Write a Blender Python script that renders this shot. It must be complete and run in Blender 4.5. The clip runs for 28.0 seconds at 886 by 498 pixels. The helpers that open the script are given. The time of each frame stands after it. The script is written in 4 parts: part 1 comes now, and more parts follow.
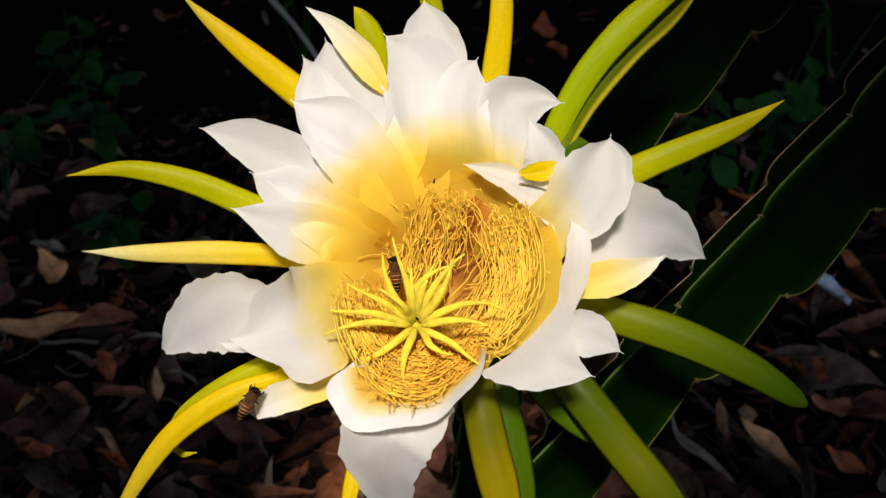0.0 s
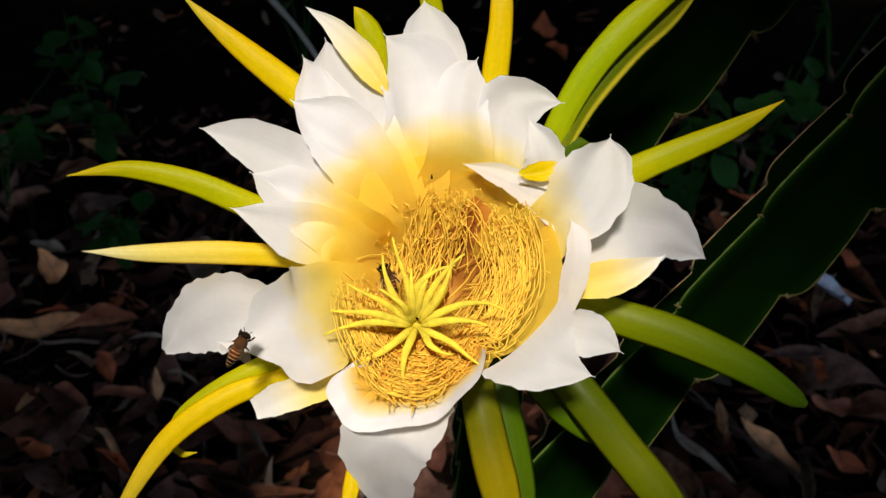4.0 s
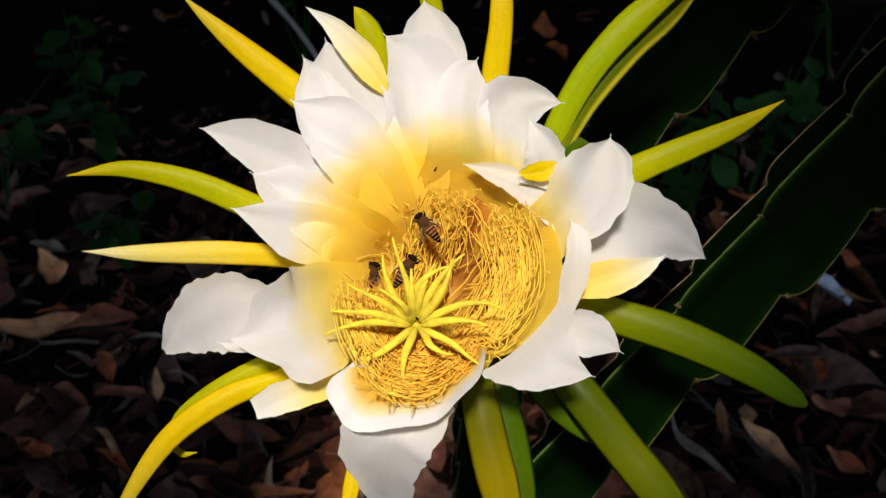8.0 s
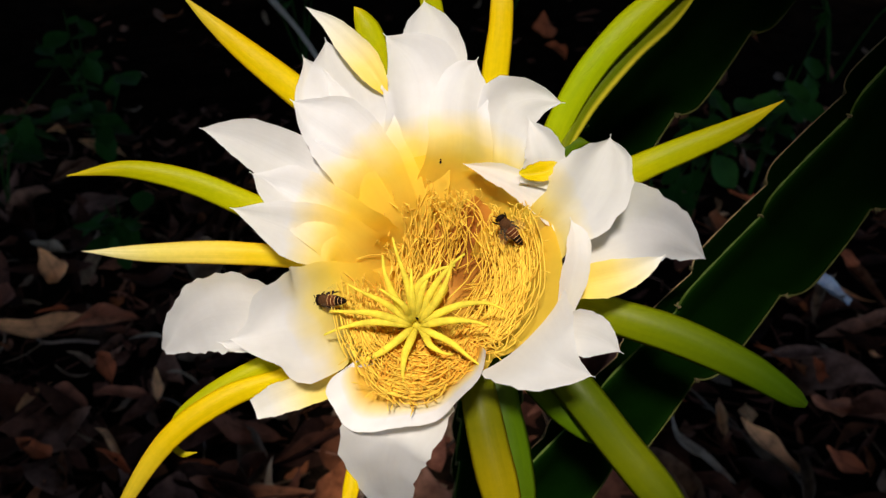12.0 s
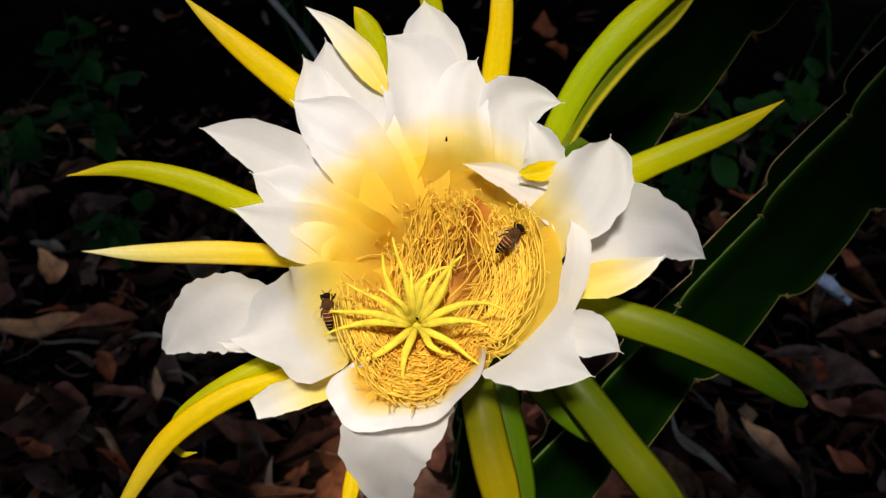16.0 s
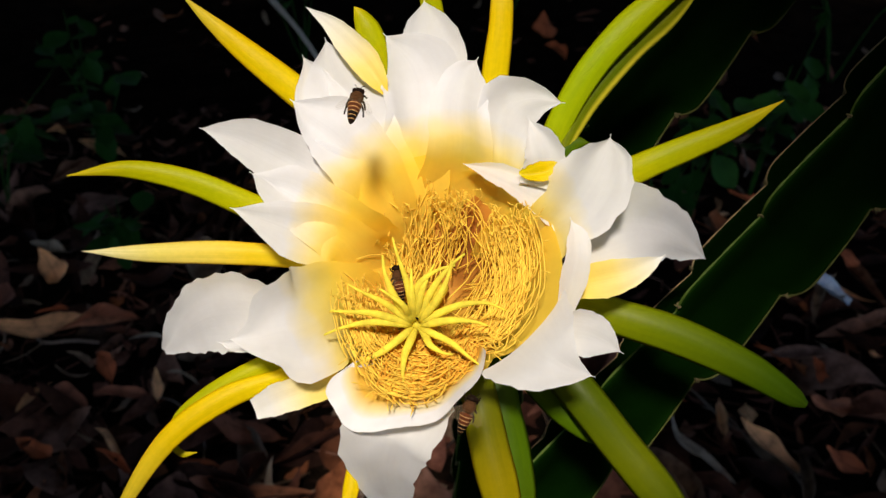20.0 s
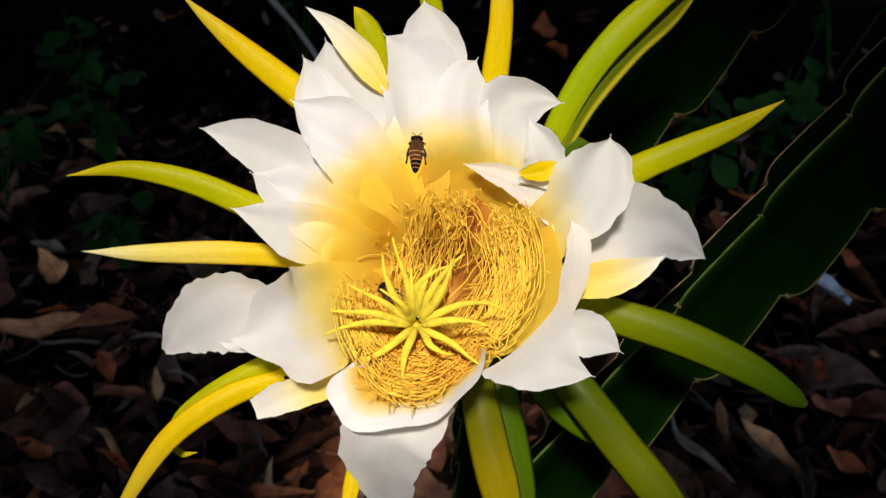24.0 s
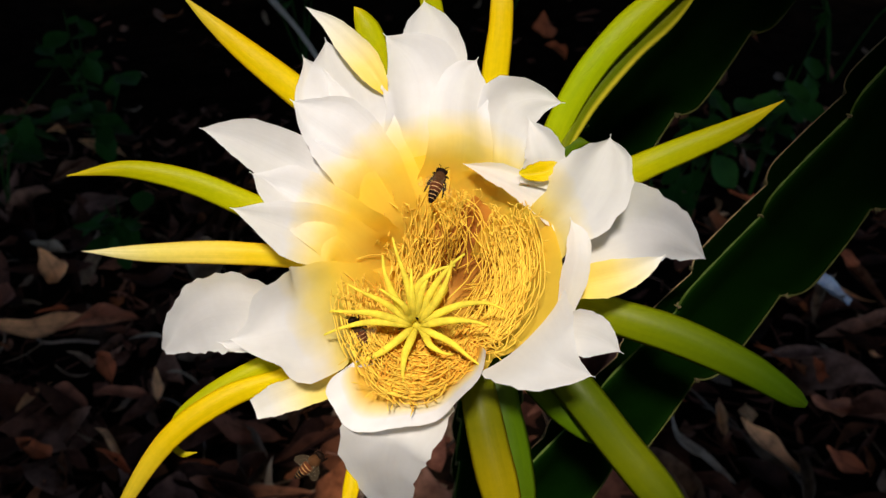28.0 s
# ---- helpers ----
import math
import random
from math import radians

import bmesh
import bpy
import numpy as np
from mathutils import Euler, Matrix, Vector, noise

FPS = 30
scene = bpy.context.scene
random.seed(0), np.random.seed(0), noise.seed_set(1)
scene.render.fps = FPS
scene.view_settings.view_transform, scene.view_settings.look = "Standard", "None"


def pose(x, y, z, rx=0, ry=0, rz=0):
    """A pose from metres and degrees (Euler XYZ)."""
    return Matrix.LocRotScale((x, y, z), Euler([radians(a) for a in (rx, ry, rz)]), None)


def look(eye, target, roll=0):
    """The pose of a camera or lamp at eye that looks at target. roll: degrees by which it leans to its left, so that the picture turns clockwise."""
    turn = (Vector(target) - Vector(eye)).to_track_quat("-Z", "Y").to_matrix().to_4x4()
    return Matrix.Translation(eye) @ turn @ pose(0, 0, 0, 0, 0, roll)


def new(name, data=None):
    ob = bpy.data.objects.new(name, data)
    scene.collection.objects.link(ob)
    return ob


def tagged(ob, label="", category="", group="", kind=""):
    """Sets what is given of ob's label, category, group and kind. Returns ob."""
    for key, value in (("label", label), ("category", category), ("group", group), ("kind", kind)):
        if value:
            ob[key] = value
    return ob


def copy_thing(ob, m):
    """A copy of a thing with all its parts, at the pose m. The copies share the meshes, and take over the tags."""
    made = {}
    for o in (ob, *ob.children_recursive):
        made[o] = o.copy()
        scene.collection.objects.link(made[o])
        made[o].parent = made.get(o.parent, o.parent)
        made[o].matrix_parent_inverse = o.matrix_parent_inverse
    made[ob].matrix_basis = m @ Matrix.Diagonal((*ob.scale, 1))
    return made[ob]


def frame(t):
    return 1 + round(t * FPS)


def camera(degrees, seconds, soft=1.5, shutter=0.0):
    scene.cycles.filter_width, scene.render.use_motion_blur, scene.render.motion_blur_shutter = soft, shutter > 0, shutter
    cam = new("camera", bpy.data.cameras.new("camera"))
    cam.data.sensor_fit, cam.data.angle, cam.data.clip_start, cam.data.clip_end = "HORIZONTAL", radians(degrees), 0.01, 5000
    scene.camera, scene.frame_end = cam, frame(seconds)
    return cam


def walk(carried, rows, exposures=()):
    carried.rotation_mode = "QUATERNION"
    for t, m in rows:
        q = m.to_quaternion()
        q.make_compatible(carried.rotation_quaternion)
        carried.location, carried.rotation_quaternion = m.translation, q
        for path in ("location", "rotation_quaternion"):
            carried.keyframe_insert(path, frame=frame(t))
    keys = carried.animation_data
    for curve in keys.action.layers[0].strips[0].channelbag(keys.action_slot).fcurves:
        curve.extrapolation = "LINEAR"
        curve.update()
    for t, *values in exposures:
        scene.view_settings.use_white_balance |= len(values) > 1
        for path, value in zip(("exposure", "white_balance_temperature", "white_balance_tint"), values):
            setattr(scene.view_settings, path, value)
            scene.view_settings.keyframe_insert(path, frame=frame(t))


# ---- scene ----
# The camera is held still over the flower and looks down at it.
cam = camera(55, 28.0, soft=1.45)
TILT = 52
EYE = pose(0, 0, 0.80, TILT)
cam.data.dof.use_dof = True
cam.data.dof.focus_distance, cam.data.dof.aperture_fstop = 0.28, 22
walk(cam, [(0, EYE), (28, EYE)], exposures=[(0, 0.35), (28, 0.35)])

# The flower's own space: centimetres, x across, y up the bloom, z out of its mouth.
REACH = 0.271
FLOWER = EYE @ Matrix.Translation((0, 0, -REACH))


def spot(x, y, z):
    """A place in the flower's space (cm) as a world point."""
    return FLOWER @ Vector((x / 100, y / 100, z / 100))


# ---- light: a morning sun that reaches the bloom through a gap in the added blocker's leaves, and the open sky ----
SUN_FROM = Vector((-0.06, -0.485, 0.872)).normalized()
world = bpy.data.worlds.new("sky")
scene.world = world
world.use_nodes = True
nodes = world.node_tree.nodes
sky = nodes.new("ShaderNodeTexSky")
sky.sky_type, sky.sun_disc, sky.ozone_density = "NISHITA", False, 3.0
sky.sun_elevation = math.asin(SUN_FROM.z)
sky.sun_rotation = math.atan2(SUN_FROM.x, SUN_FROM.y)
world.node_tree.links.new(sky.outputs[0], nodes["Background"].inputs[0])
nodes["Background"].inputs[1].default_value = 0.125
sun = new("sun", bpy.data.lights.new("sun", "SUN"))
sun.data.energy, sun.data.angle, sun.data.color = 5.0, radians(8), (1, 0.90, 0.78)
sun.matrix_world = look(SUN_FROM * 20, (0, 0, 0))


# ---- materials ----
def material(name, rough=0.5, **more):
    m = bpy.data.materials.new(name)
    m.use_nodes = True
    b = m.node_tree.nodes["Principled BSDF"]
    b.inputs["Roughness"].default_value = rough
    for key, value in more.items():
        b.inputs[key.replace("_", " ")].default_value = value
    return m, m.node_tree.nodes, m.node_tree.links, b


def noise_node(n, l, scale, detail=4, rough=0.6, coords="Object", stretch=None, distort=0.0):
    tc = n.new("ShaderNodeTexCoord")
    tex = n.new("ShaderNodeTexNoise")
    tex.inputs["Scale"].default_value = scale
    tex.inputs["Detail"].default_value = detail
    tex.inputs["Roughness"].default_value = rough
    tex.inputs["Distortion"].default_value = distort
    out = tc.outputs[coords]
    if stretch:
        mp = n.new("ShaderNodeMapping")
        mp.inputs["Scale"].default_value = stretch
        l.new(out, mp.inputs[0])
        out = mp.outputs[0]
    l.new(out, tex.inputs["Vector"])
    return tex.outputs["Fac"]


def ramp(n, l, fac, stops):
    r = n.new("ShaderNodeValToRGB")
    while len(r.color_ramp.elements) < len(stops):
        r.color_ramp.elements.new(0.5)
    for e, (at, c) in zip(r.color_ramp.elements, stops):
        e.position, e.color = at, (*c, 1)
    l.new(fac, r.inputs[0])
    return r.outputs[0]


def blend(n, l, fac, a, b, how="MIX"):
    m = n.new("ShaderNodeMix")
    m.data_type, m.blend_type = "RGBA", how
    for value, socket in ((fac, m.inputs[0]), (a, m.inputs[6]), (b, m.inputs[7])):
        if isinstance(value, (int, float)):
            socket.default_value = value
        elif isinstance(value, tuple):
            socket.default_value = (*value, 1)
        else:
            l.new(value, socket)
    return m.outputs[2]


def bump(n, l, b, height, strength=0.3, distance=0.001):
    k = n.new("ShaderNodeBump")
    k.inputs["Strength"].default_value, k.inputs["Distance"].default_value = strength, distance
    l.new(height, k.inputs["Height"])
    l.new(k.outputs[0], b.inputs["Normal"])
    return k


def along(n):
    """How far along its length a leaf or petal a point lies (V of its UV map), and across (U)."""
    uv = n.new("ShaderNodeUVMap")
    uv.uv_map = "leaf"
    s = n.new("ShaderNodeSeparateXYZ")
    n.id_data.links.new(uv.outputs[0], s.inputs[0])
    return s.outputs[1], s.outputs[0], uv.outputs[0]


def thin(m, n, l, b, colour, share):
    """Lets light through a thin leaf or petal."""
    t = n.new("ShaderNodeBsdfTranslucent")
    mix = n.new("ShaderNodeMixShader")
    mix.inputs[0].default_value = share
    if isinstance(colour, tuple):
        t.inputs[0].default_value = (*colour, 1)
    else:
        l.new(colour, t.inputs[0])
    l.new(b.outputs[0], mix.inputs[1])
    l.new(t.outputs[0], mix.inputs[2])
    l.new(mix.outputs[0], n["Material Output"].inputs[0])


def petal_material(name, stops, share=0.45, middle=None, spread=(0.042, 0.044)):
    """A petal: its colour runs along its length, or, with a middle, outwards from the flower's throat; faint veins, soft relief."""
    m, n, l, b = material(name, 0.5)
    b.inputs["Specular IOR Level"].default_value = 0.25
    v, u, uv = along(n)
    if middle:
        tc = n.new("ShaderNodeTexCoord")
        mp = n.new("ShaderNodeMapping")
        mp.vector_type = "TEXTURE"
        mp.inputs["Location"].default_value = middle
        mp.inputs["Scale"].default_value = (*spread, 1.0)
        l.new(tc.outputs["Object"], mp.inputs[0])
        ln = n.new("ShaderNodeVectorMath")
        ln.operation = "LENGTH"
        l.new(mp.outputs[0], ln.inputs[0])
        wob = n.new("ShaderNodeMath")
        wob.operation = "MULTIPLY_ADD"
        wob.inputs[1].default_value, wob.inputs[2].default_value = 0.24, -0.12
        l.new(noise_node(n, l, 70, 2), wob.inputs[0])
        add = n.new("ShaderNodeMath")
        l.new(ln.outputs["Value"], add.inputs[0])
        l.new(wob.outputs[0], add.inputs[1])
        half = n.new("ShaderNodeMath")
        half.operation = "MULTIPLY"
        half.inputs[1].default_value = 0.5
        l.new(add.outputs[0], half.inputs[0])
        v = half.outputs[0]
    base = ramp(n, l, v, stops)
    mp = n.new("ShaderNodeMapping")
    mp.inputs["Scale"].default_value = (17, 1.2, 1)
    l.new(uv, mp.inputs[0])
    vein = n.new("ShaderNodeTexNoise")
    vein.inputs["Scale"].default_value, vein.inputs["Detail"].default_value, vein.inputs["Distortion"].default_value = 1.0, 3, 0.6
    l.new(mp.outputs[0], vein.inputs["Vector"])
    blotch = noise_node(n, l, 110, 3)
    shade = ramp(n, l, vein.outputs["Fac"], [(0.35, (0.98, 0.98, 0.985)), (0.65, (1, 1, 1))])
    col = blend(n, l, 1.0, base, shade, "MULTIPLY")
    col = blend(n, l, 1.0, col, ramp(n, l, blotch, [(0.35, (0.96, 0.955, 0.955)), (0.65, (1, 1, 1))]), "MULTIPLY")
    l.new(col, b.inputs["Base Color"])
    relief = n.new("ShaderNodeMath")
    relief.operation = "MULTIPLY_ADD"
    relief.inputs[1].default_value = 0.35
    l.new(vein.outputs["Fac"], relief.inputs[0])
    l.new(blotch, relief.inputs[2])
    bump(n, l, b, relief.outputs[0], 0.28, 0.0014)
    thin(m, n, l, b, col, share)
    return m


WHITE = (0.86, 0.862, 0.885)
M_PETAL = petal_material("flushed_petal", [(0.0, (0.98, 0.73, 0.09)), (0.42, (0.98, 0.76, 0.10)), (0.50, (0.96, 0.79, 0.26)), (0.62, WHITE), (1.0, WHITE)], 0.58, tuple(c / 100 for c in (-0.16, -0.7, 0)))
M_WHITE = petal_material("white_petal", [(0.0, (0.86, 0.84, 0.80)), (0.3, WHITE), (1.0, WHITE)], 0.58)
# yellow inside; its orange-brown inner end also carries the shade deep in the lip
M_LIP = petal_material("lip_petal", [(0.0, (0.76, 0.36, 0.05)), (0.46, (0.88, 0.54, 0.07)), (0.60, (0.90, 0.78, 0.42)), (0.74, WHITE), (1.0, WHITE)], 0.45)
# cup wall: browner towards the throat, with the recess's shade in the colour
M_WALL = petal_material("yellow_cup_shaded", [(0.0, (0.40, 0.14, 0.03)), (0.32, (0.52, 0.20, 0.035)), (0.55, (0.72, 0.33, 0.05)), (0.85, (0.93, 0.57, 0.06)), (1.0, (0.97, 0.68, 0.075))], 0.5, (0.0075, 0.0005, 0), (0.0098, 0.0165))
M_CREAM = petal_material("cream_petal", [(0.0, (0.88, 0.62, 0.04)), (0.3, (0.90, 0.71, 0.20)), (0.55, (0.88, 0.81, 0.58)), (0.78, (0.86, 0.85, 0.81)), (1.0, (0.86, 0.85, 0.82))])


def sepal_material(name, stops, share=0.2, rim=None):
    m, n, l, b = material(name, 0.38)
    b.inputs["Specular IOR Level"].default_value = 0.045
    v, u, uv = along(n)
    base = ramp(n, l, v, stops)
    base = blend(n, l, 1.0, base, ramp(n, l, u, [(0.0, (0.9, 0.75, 0.6)), (0.06, (1, 1, 1)), (0.94, (1, 1, 1)), (1.0, (0.9, 0.75, 0.6))]), "MULTIPLY")
    # rim: colour of a sunlit edge, painted along one side
    if rim:
        edge = ramp(n, l, u, [(0.70, (0, 0, 0)), (0.84, (1, 1, 1))])
        base = blend(n, l, edge, base, rim)
    mp = n.new("ShaderNodeMapping")
    mp.inputs["Scale"].default_value = (5, 1.6, 1)
    l.new(uv, mp.inputs[0])
    streak = n.new("ShaderNodeTexNoise")
    streak.inputs["Scale"].default_value, streak.inputs["Detail"].default_value = 1.0, 4
    l.new(mp.outputs[0], streak.inputs["Vector"])
    col = blend(n, l, 1.0, base, ramp(n, l, streak.outputs["Fac"], [(0.3, (0.80, 0.84, 0.7)), (0.7, (1, 1, 1))]), "MULTIPLY")
    spots = noise_node(n, l, 420, 2)
    col = blend(n, l, 0.25, col, ramp(n, l, spots, [(0.42, (0.8, 0.85, 0.8)), (0.6, (1, 1, 1))]), "MULTIPLY")
    l.new(col, b.inputs["Base Color"])
    bump(n, l, b, spots, 0.12, 0.0005)
    thin(m, n, l, b, col, share)
    return m


M_GOLD = sepal_material("golden_sepal", [(0, (0.66, 0.50, 0.002)), (0.6, (0.74, 0.52, 0.002)), (1, (0.78, 0.60, 0.06))], 0.35)
M_LIME = sepal_material("lime_sepal", [(0, (0.45, 0.40, 0.001)), (0.4, (0.34, 0.35, 0.001)), (0.75, (0.37, 0.35, 0.001)), (1, (0.60, 0.45, 0.01))], 0.25)
M_LEAFY = sepal_material("leaf_green_sepal", [(0, (0.28, 0.33, 0.001)), (0.5, (0.28, 0.36, 0.001)), (1, (0.48, 0.48, 0.001))], 0.25)
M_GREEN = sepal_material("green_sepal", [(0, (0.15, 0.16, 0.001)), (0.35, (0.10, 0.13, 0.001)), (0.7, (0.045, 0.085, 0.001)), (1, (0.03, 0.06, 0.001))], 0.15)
M_LIT_EDGE = sepal_material("lit_edge_sepal", [(0, (0.12, 0.14, 0.001)), (0.5, (0.08, 0.11, 0.001)), (1, (0.16, 0.15, 0.001))], 0.2, (0.42, 0.36, 0.02))
M_PALE = sepal_material("pale_tipped_sepal", [(0, (0.72, 0.52, 0.01)), (0.35, (0.78, 0.56, 0.02)), (0.7, (0.80, 0.66, 0.16)), (1, (0.82, 0.76, 0.50))], 0.4)
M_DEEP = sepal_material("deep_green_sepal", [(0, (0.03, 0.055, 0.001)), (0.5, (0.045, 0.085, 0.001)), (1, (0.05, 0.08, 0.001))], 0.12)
# lower sepals: shade near the flower and a highlight further out, in the colour
M_MOSS = sepal_material("shaded_moss_green_sepal", [(0, (0.02, 0.035, 0.001)), (0.35, (0.055, 0.075, 0.001)), (0.6, (0.10, 0.115, 0.001)), (1, (0.06, 0.09, 0.001))], 0.15)
M_OLIVE = sepal_material("shaded_olive_sepal", [(0, (0.05, 0.07, 0.001)), (0.4, (0.10, 0.095, 0.001)), (0.65, (0.19, 0.145, 0.001)), (0.85, (0.22, 0.17, 0.001)), (1, (0.12, 0.12, 0.001))], 0.15)


def plain_plant(name, colour, rough=0.5, share=0.25):
    m, n, l, b = material(name, rough, Specular_IOR_Level=0.2)
    k = noise_node(n, l, 260, 3)
    lo, hi = tuple(c * 0.78 for c in colour), tuple(min(1, c * 1.12) for c in colour)
    col = ramp(n, l, k, [(0.3, lo), (0.7, hi)])
    l.new(col, b.inputs["Base Color"])
    thin(m, n, l, b, col, share)
    return m


M_STAMEN = plain_plant("stamen_yellow", (0.98, 0.625, 0.075), 0.7, 0.25)
# stamen yellow with the shade of the lower cup put into its colour
M_STAMEN_SHADED = plain_plant("stamen_shaded", (0.93, 0.50, 0.055), 0.7, 0.25)
M_ANTHER = plain_plant("pollen_yellow", (0.97, 0.66, 0.09), 0.8, 0.35)
M_STIGMA = plain_plant("stigma_lime", (0.86, 0.74, 0.07), 0.8, 0.4)


def stem_material():
    m, n, l, b = material("cactus_skin_shaded", 0.6)
    b.inputs["Specular IOR Level"].default_value = 0.0
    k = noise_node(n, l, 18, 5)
    # near-black green: the shade between the wings is put into the colour
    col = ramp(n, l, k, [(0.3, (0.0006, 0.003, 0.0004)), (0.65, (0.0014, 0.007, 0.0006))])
    v, u, uv = along(n)
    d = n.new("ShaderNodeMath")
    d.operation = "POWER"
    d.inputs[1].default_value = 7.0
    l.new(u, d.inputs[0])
    # paler green towards the wing rims, which stay out of that painted shade
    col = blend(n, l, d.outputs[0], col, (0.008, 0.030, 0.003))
    l.new(col, b.inputs["Base Color"])
    bump(n, l, b, noise_node(n, l, 300, 3), 0.15, 0.001)
    return m


M_STEM = stem_material()
M_MARGIN = plain_plant("horny_margin", (0.05, 0.055, 0.010), 0.7, 0.0)
M_RIB = plain_plant("green_margin", (0.045, 0.075, 0.010), 0.6, 0.0)
M_HORN = plain_plant("brown_margin", (0.20, 0.15, 0.08), 0.7, 0.0)
M_SPINE = plain_plant("areole_wool", (0.08, 0.065, 0.03), 0.9, 0.0)


def litter_material():
    m, n, l, b = material("dry_leaf", 0.8, Specular_IOR_Level=0.12)
    info = n.new("ShaderNodeObjectInfo")
    geo = n.new("ShaderNodeNewGeometry")
    add = n.new("ShaderNodeMath")
    add.operation = "ADD"
    l.new(info.outputs["Random"], add.inputs[0])
    l.new(geo.outputs["Random Per Island"], add.inputs[1])
    fr = n.new("ShaderNodeMath")
    fr.operation = "FRACT"
    l.new(add.outputs[0], fr.inputs[0])
    base = ramp(n, l, fr.outputs[0], [(0.0, (0.025, 0.010, 0.007)), (0.4, (0.07, 0.025, 0.015)), (0.6, (0.20, 0.078, 0.052)), (0.70, (0.24, 0.13, 0.095)), (0.8, (0.32, 0.11, 0.045)), (0.88, (0.04, 0.015, 0.010)), (1.0, (0.36, 0.25, 0.17))])
    k = noise_node(n, l, 55, 5)
    col = blend(n, l, 1.0, base, ramp(n, l, k, [(0.32, (0.36, 0.32, 0.3)), (0.6, (1.0, 1.0, 1.0))]), "MULTIPLY")
    l.new(col, b.inputs["Base Color"])
    bump(n, l, b, k, 0.5, 0.003)
    return m


M_LITTER = litter_material()


def leaf_material(name, colour):
    """One kind of fallen leaf: blotched, with darker veins and stains."""
    m, n, l, b = material(name, 0.8, Specular_IOR_Level=0.1)
    k = noise_node(n, l, 45, 6, 0.7)
    v, u, uv = along(n)
    col = ramp(n, l, k, [(0.3, tuple(c * 0.3 for c in colour)), (0.5, colour), (0.7, tuple(min(1, c * 1.35) for c in colour))])
    col = blend(n, l, 1.0, col, ramp(n, l, u, [(0.0, (0.6, 0.55, 0.5)), (0.2, (1, 1, 1)), (0.46, (1, 1, 1)), (0.5, (0.55, 0.5, 0.45)), (0.54, (1, 1, 1)), (1.0, (1, 0.95, 0.9))]), "MULTIPLY")
    l.new(col, b.inputs["Base Color"])
    bump(n, l, b, k, 0.6, 0.004)
    return m


M_LEAF_TAN = leaf_material("tan_dead_leaf", (0.66, 0.33, 0.16))
M_LEAF_RED = leaf_material("red_brown_dead_leaf", (0.42, 0.11, 0.045))
M_LEAF_PINK = leaf_material("dull_pink_brown_dead_leaf", (0.30, 0.11, 0.065))
M_LEAF_GREY = leaf_material("grey_dead_leaf", (0.36, 0.28, 0.21))


def soil_material():
    m, n, l, b = material("dark_soil", 0.95, Specular_IOR_Level=0.0)
    k = noise_node(n, l, 22, 8, 0.7)
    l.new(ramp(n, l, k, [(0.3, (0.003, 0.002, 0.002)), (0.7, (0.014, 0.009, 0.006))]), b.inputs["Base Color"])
    bump(n, l, b, noise_node(n, l, 90, 6), 0.8, 0.01)
    return m


M_SOIL = soil_material()
M_TWIG = plain_plant("dead_twig", (0.18, 0.13, 0.10), 0.85, 0.0)
M_STICK = plain_plant("bleached_stick", (0.40, 0.36, 0.33), 0.85, 0.0)


def foliage_material(name, lo, hi):
    m, n, l, b = material(name, 0.6, Specular_IOR_Level=0.1)
    geo = n.new("ShaderNodeNewGeometry")
    col = ramp(n, l, geo.outputs["Random Per Island"], [(0, lo), (1, hi)])
    k = noise_node(n, l, 60, 3)
    col = blend(n, l, 1.0, col, ramp(n, l, k, [(0.3, (0.7, 0.7, 0.7)), (0.7, (1, 1, 1))]), "MULTIPLY")
    l.new(col, b.inputs["Base Color"])
    thin(m, n, l, b, col, 0.25)
    return m


M_WEED = foliage_material("weed_leaf", (0.006, 0.032, 0.006), (0.032, 0.125, 0.02))
M_BLOCKER_LEAF = foliage_material("blocker_leaf", (0.02, 0.05, 0.015), (0.04, 0.09, 0.02))


def bee_material(name, colour, rough):
    m, n, l, b = material(name, rough)
    k = noise_node(n, l, 2500, 3)
    l.new(ramp(n, l, k, [(0.3, tuple(c * 0.6 for c in colour)), (0.7, tuple(c * 1.2 for c in colour))]), b.inputs["Base Color"])
    b.inputs["Specular IOR Level"].default_value = 0.06
    bump(n, l, b, k, 0.5, 0.0003)
    return m


M_BEE_DARK = bee_material("bee_dark", (0.009, 0.004, 0.002), 0.6)
M_BEE_BAND = bee_material("bee_band", (0.48, 0.28, 0.12), 0.7)
M_BEE_FUR = bee_material("bee_fur", (0.06, 0.026, 0.010), 0.9)
M_BEE_RUST = bee_material("bee_rust", (0.085, 0.024, 0.008), 0.6)
M_WING, n, l, b = material("bee_wing", 0.5, Alpha=0.09, Specular_IOR_Level=0.1)
b.inputs["Base Color"].default_value = (0.35, 0.26, 0.16, 1)
M_SCRAP, n, l, b = material("blue_white_scrap", 0.4)
l.new(ramp(n, l, noise_node(n, l, 40, 3), [(0.35, (0.22, 0.32, 0.52)), (0.6, (0.62, 0.68, 0.75))]), b.inputs["Base Color"])


# ---- shape helpers ----
def finish(name, bm, mat, parent=None, smooth=True):
    for f in bm.faces:
        f.smooth = smooth
    me = bpy.data.meshes.new(name)
    bm.to_mesh(me)
    bm.free()
    me.materials.append(mat)
    ob = new(name, me)
    ob.parent = parent
    return ob


def part(name, bm, mat, parent, label=""):
    return tagged(finish(name, bm, mat, parent), label)


def thing(name, m, label, category, group="", kind=""):
    ob = new(name)
    ob.empty_display_size = 0.02
    ob.matrix_world = m
    return tagged(ob, label, category, group, kind)


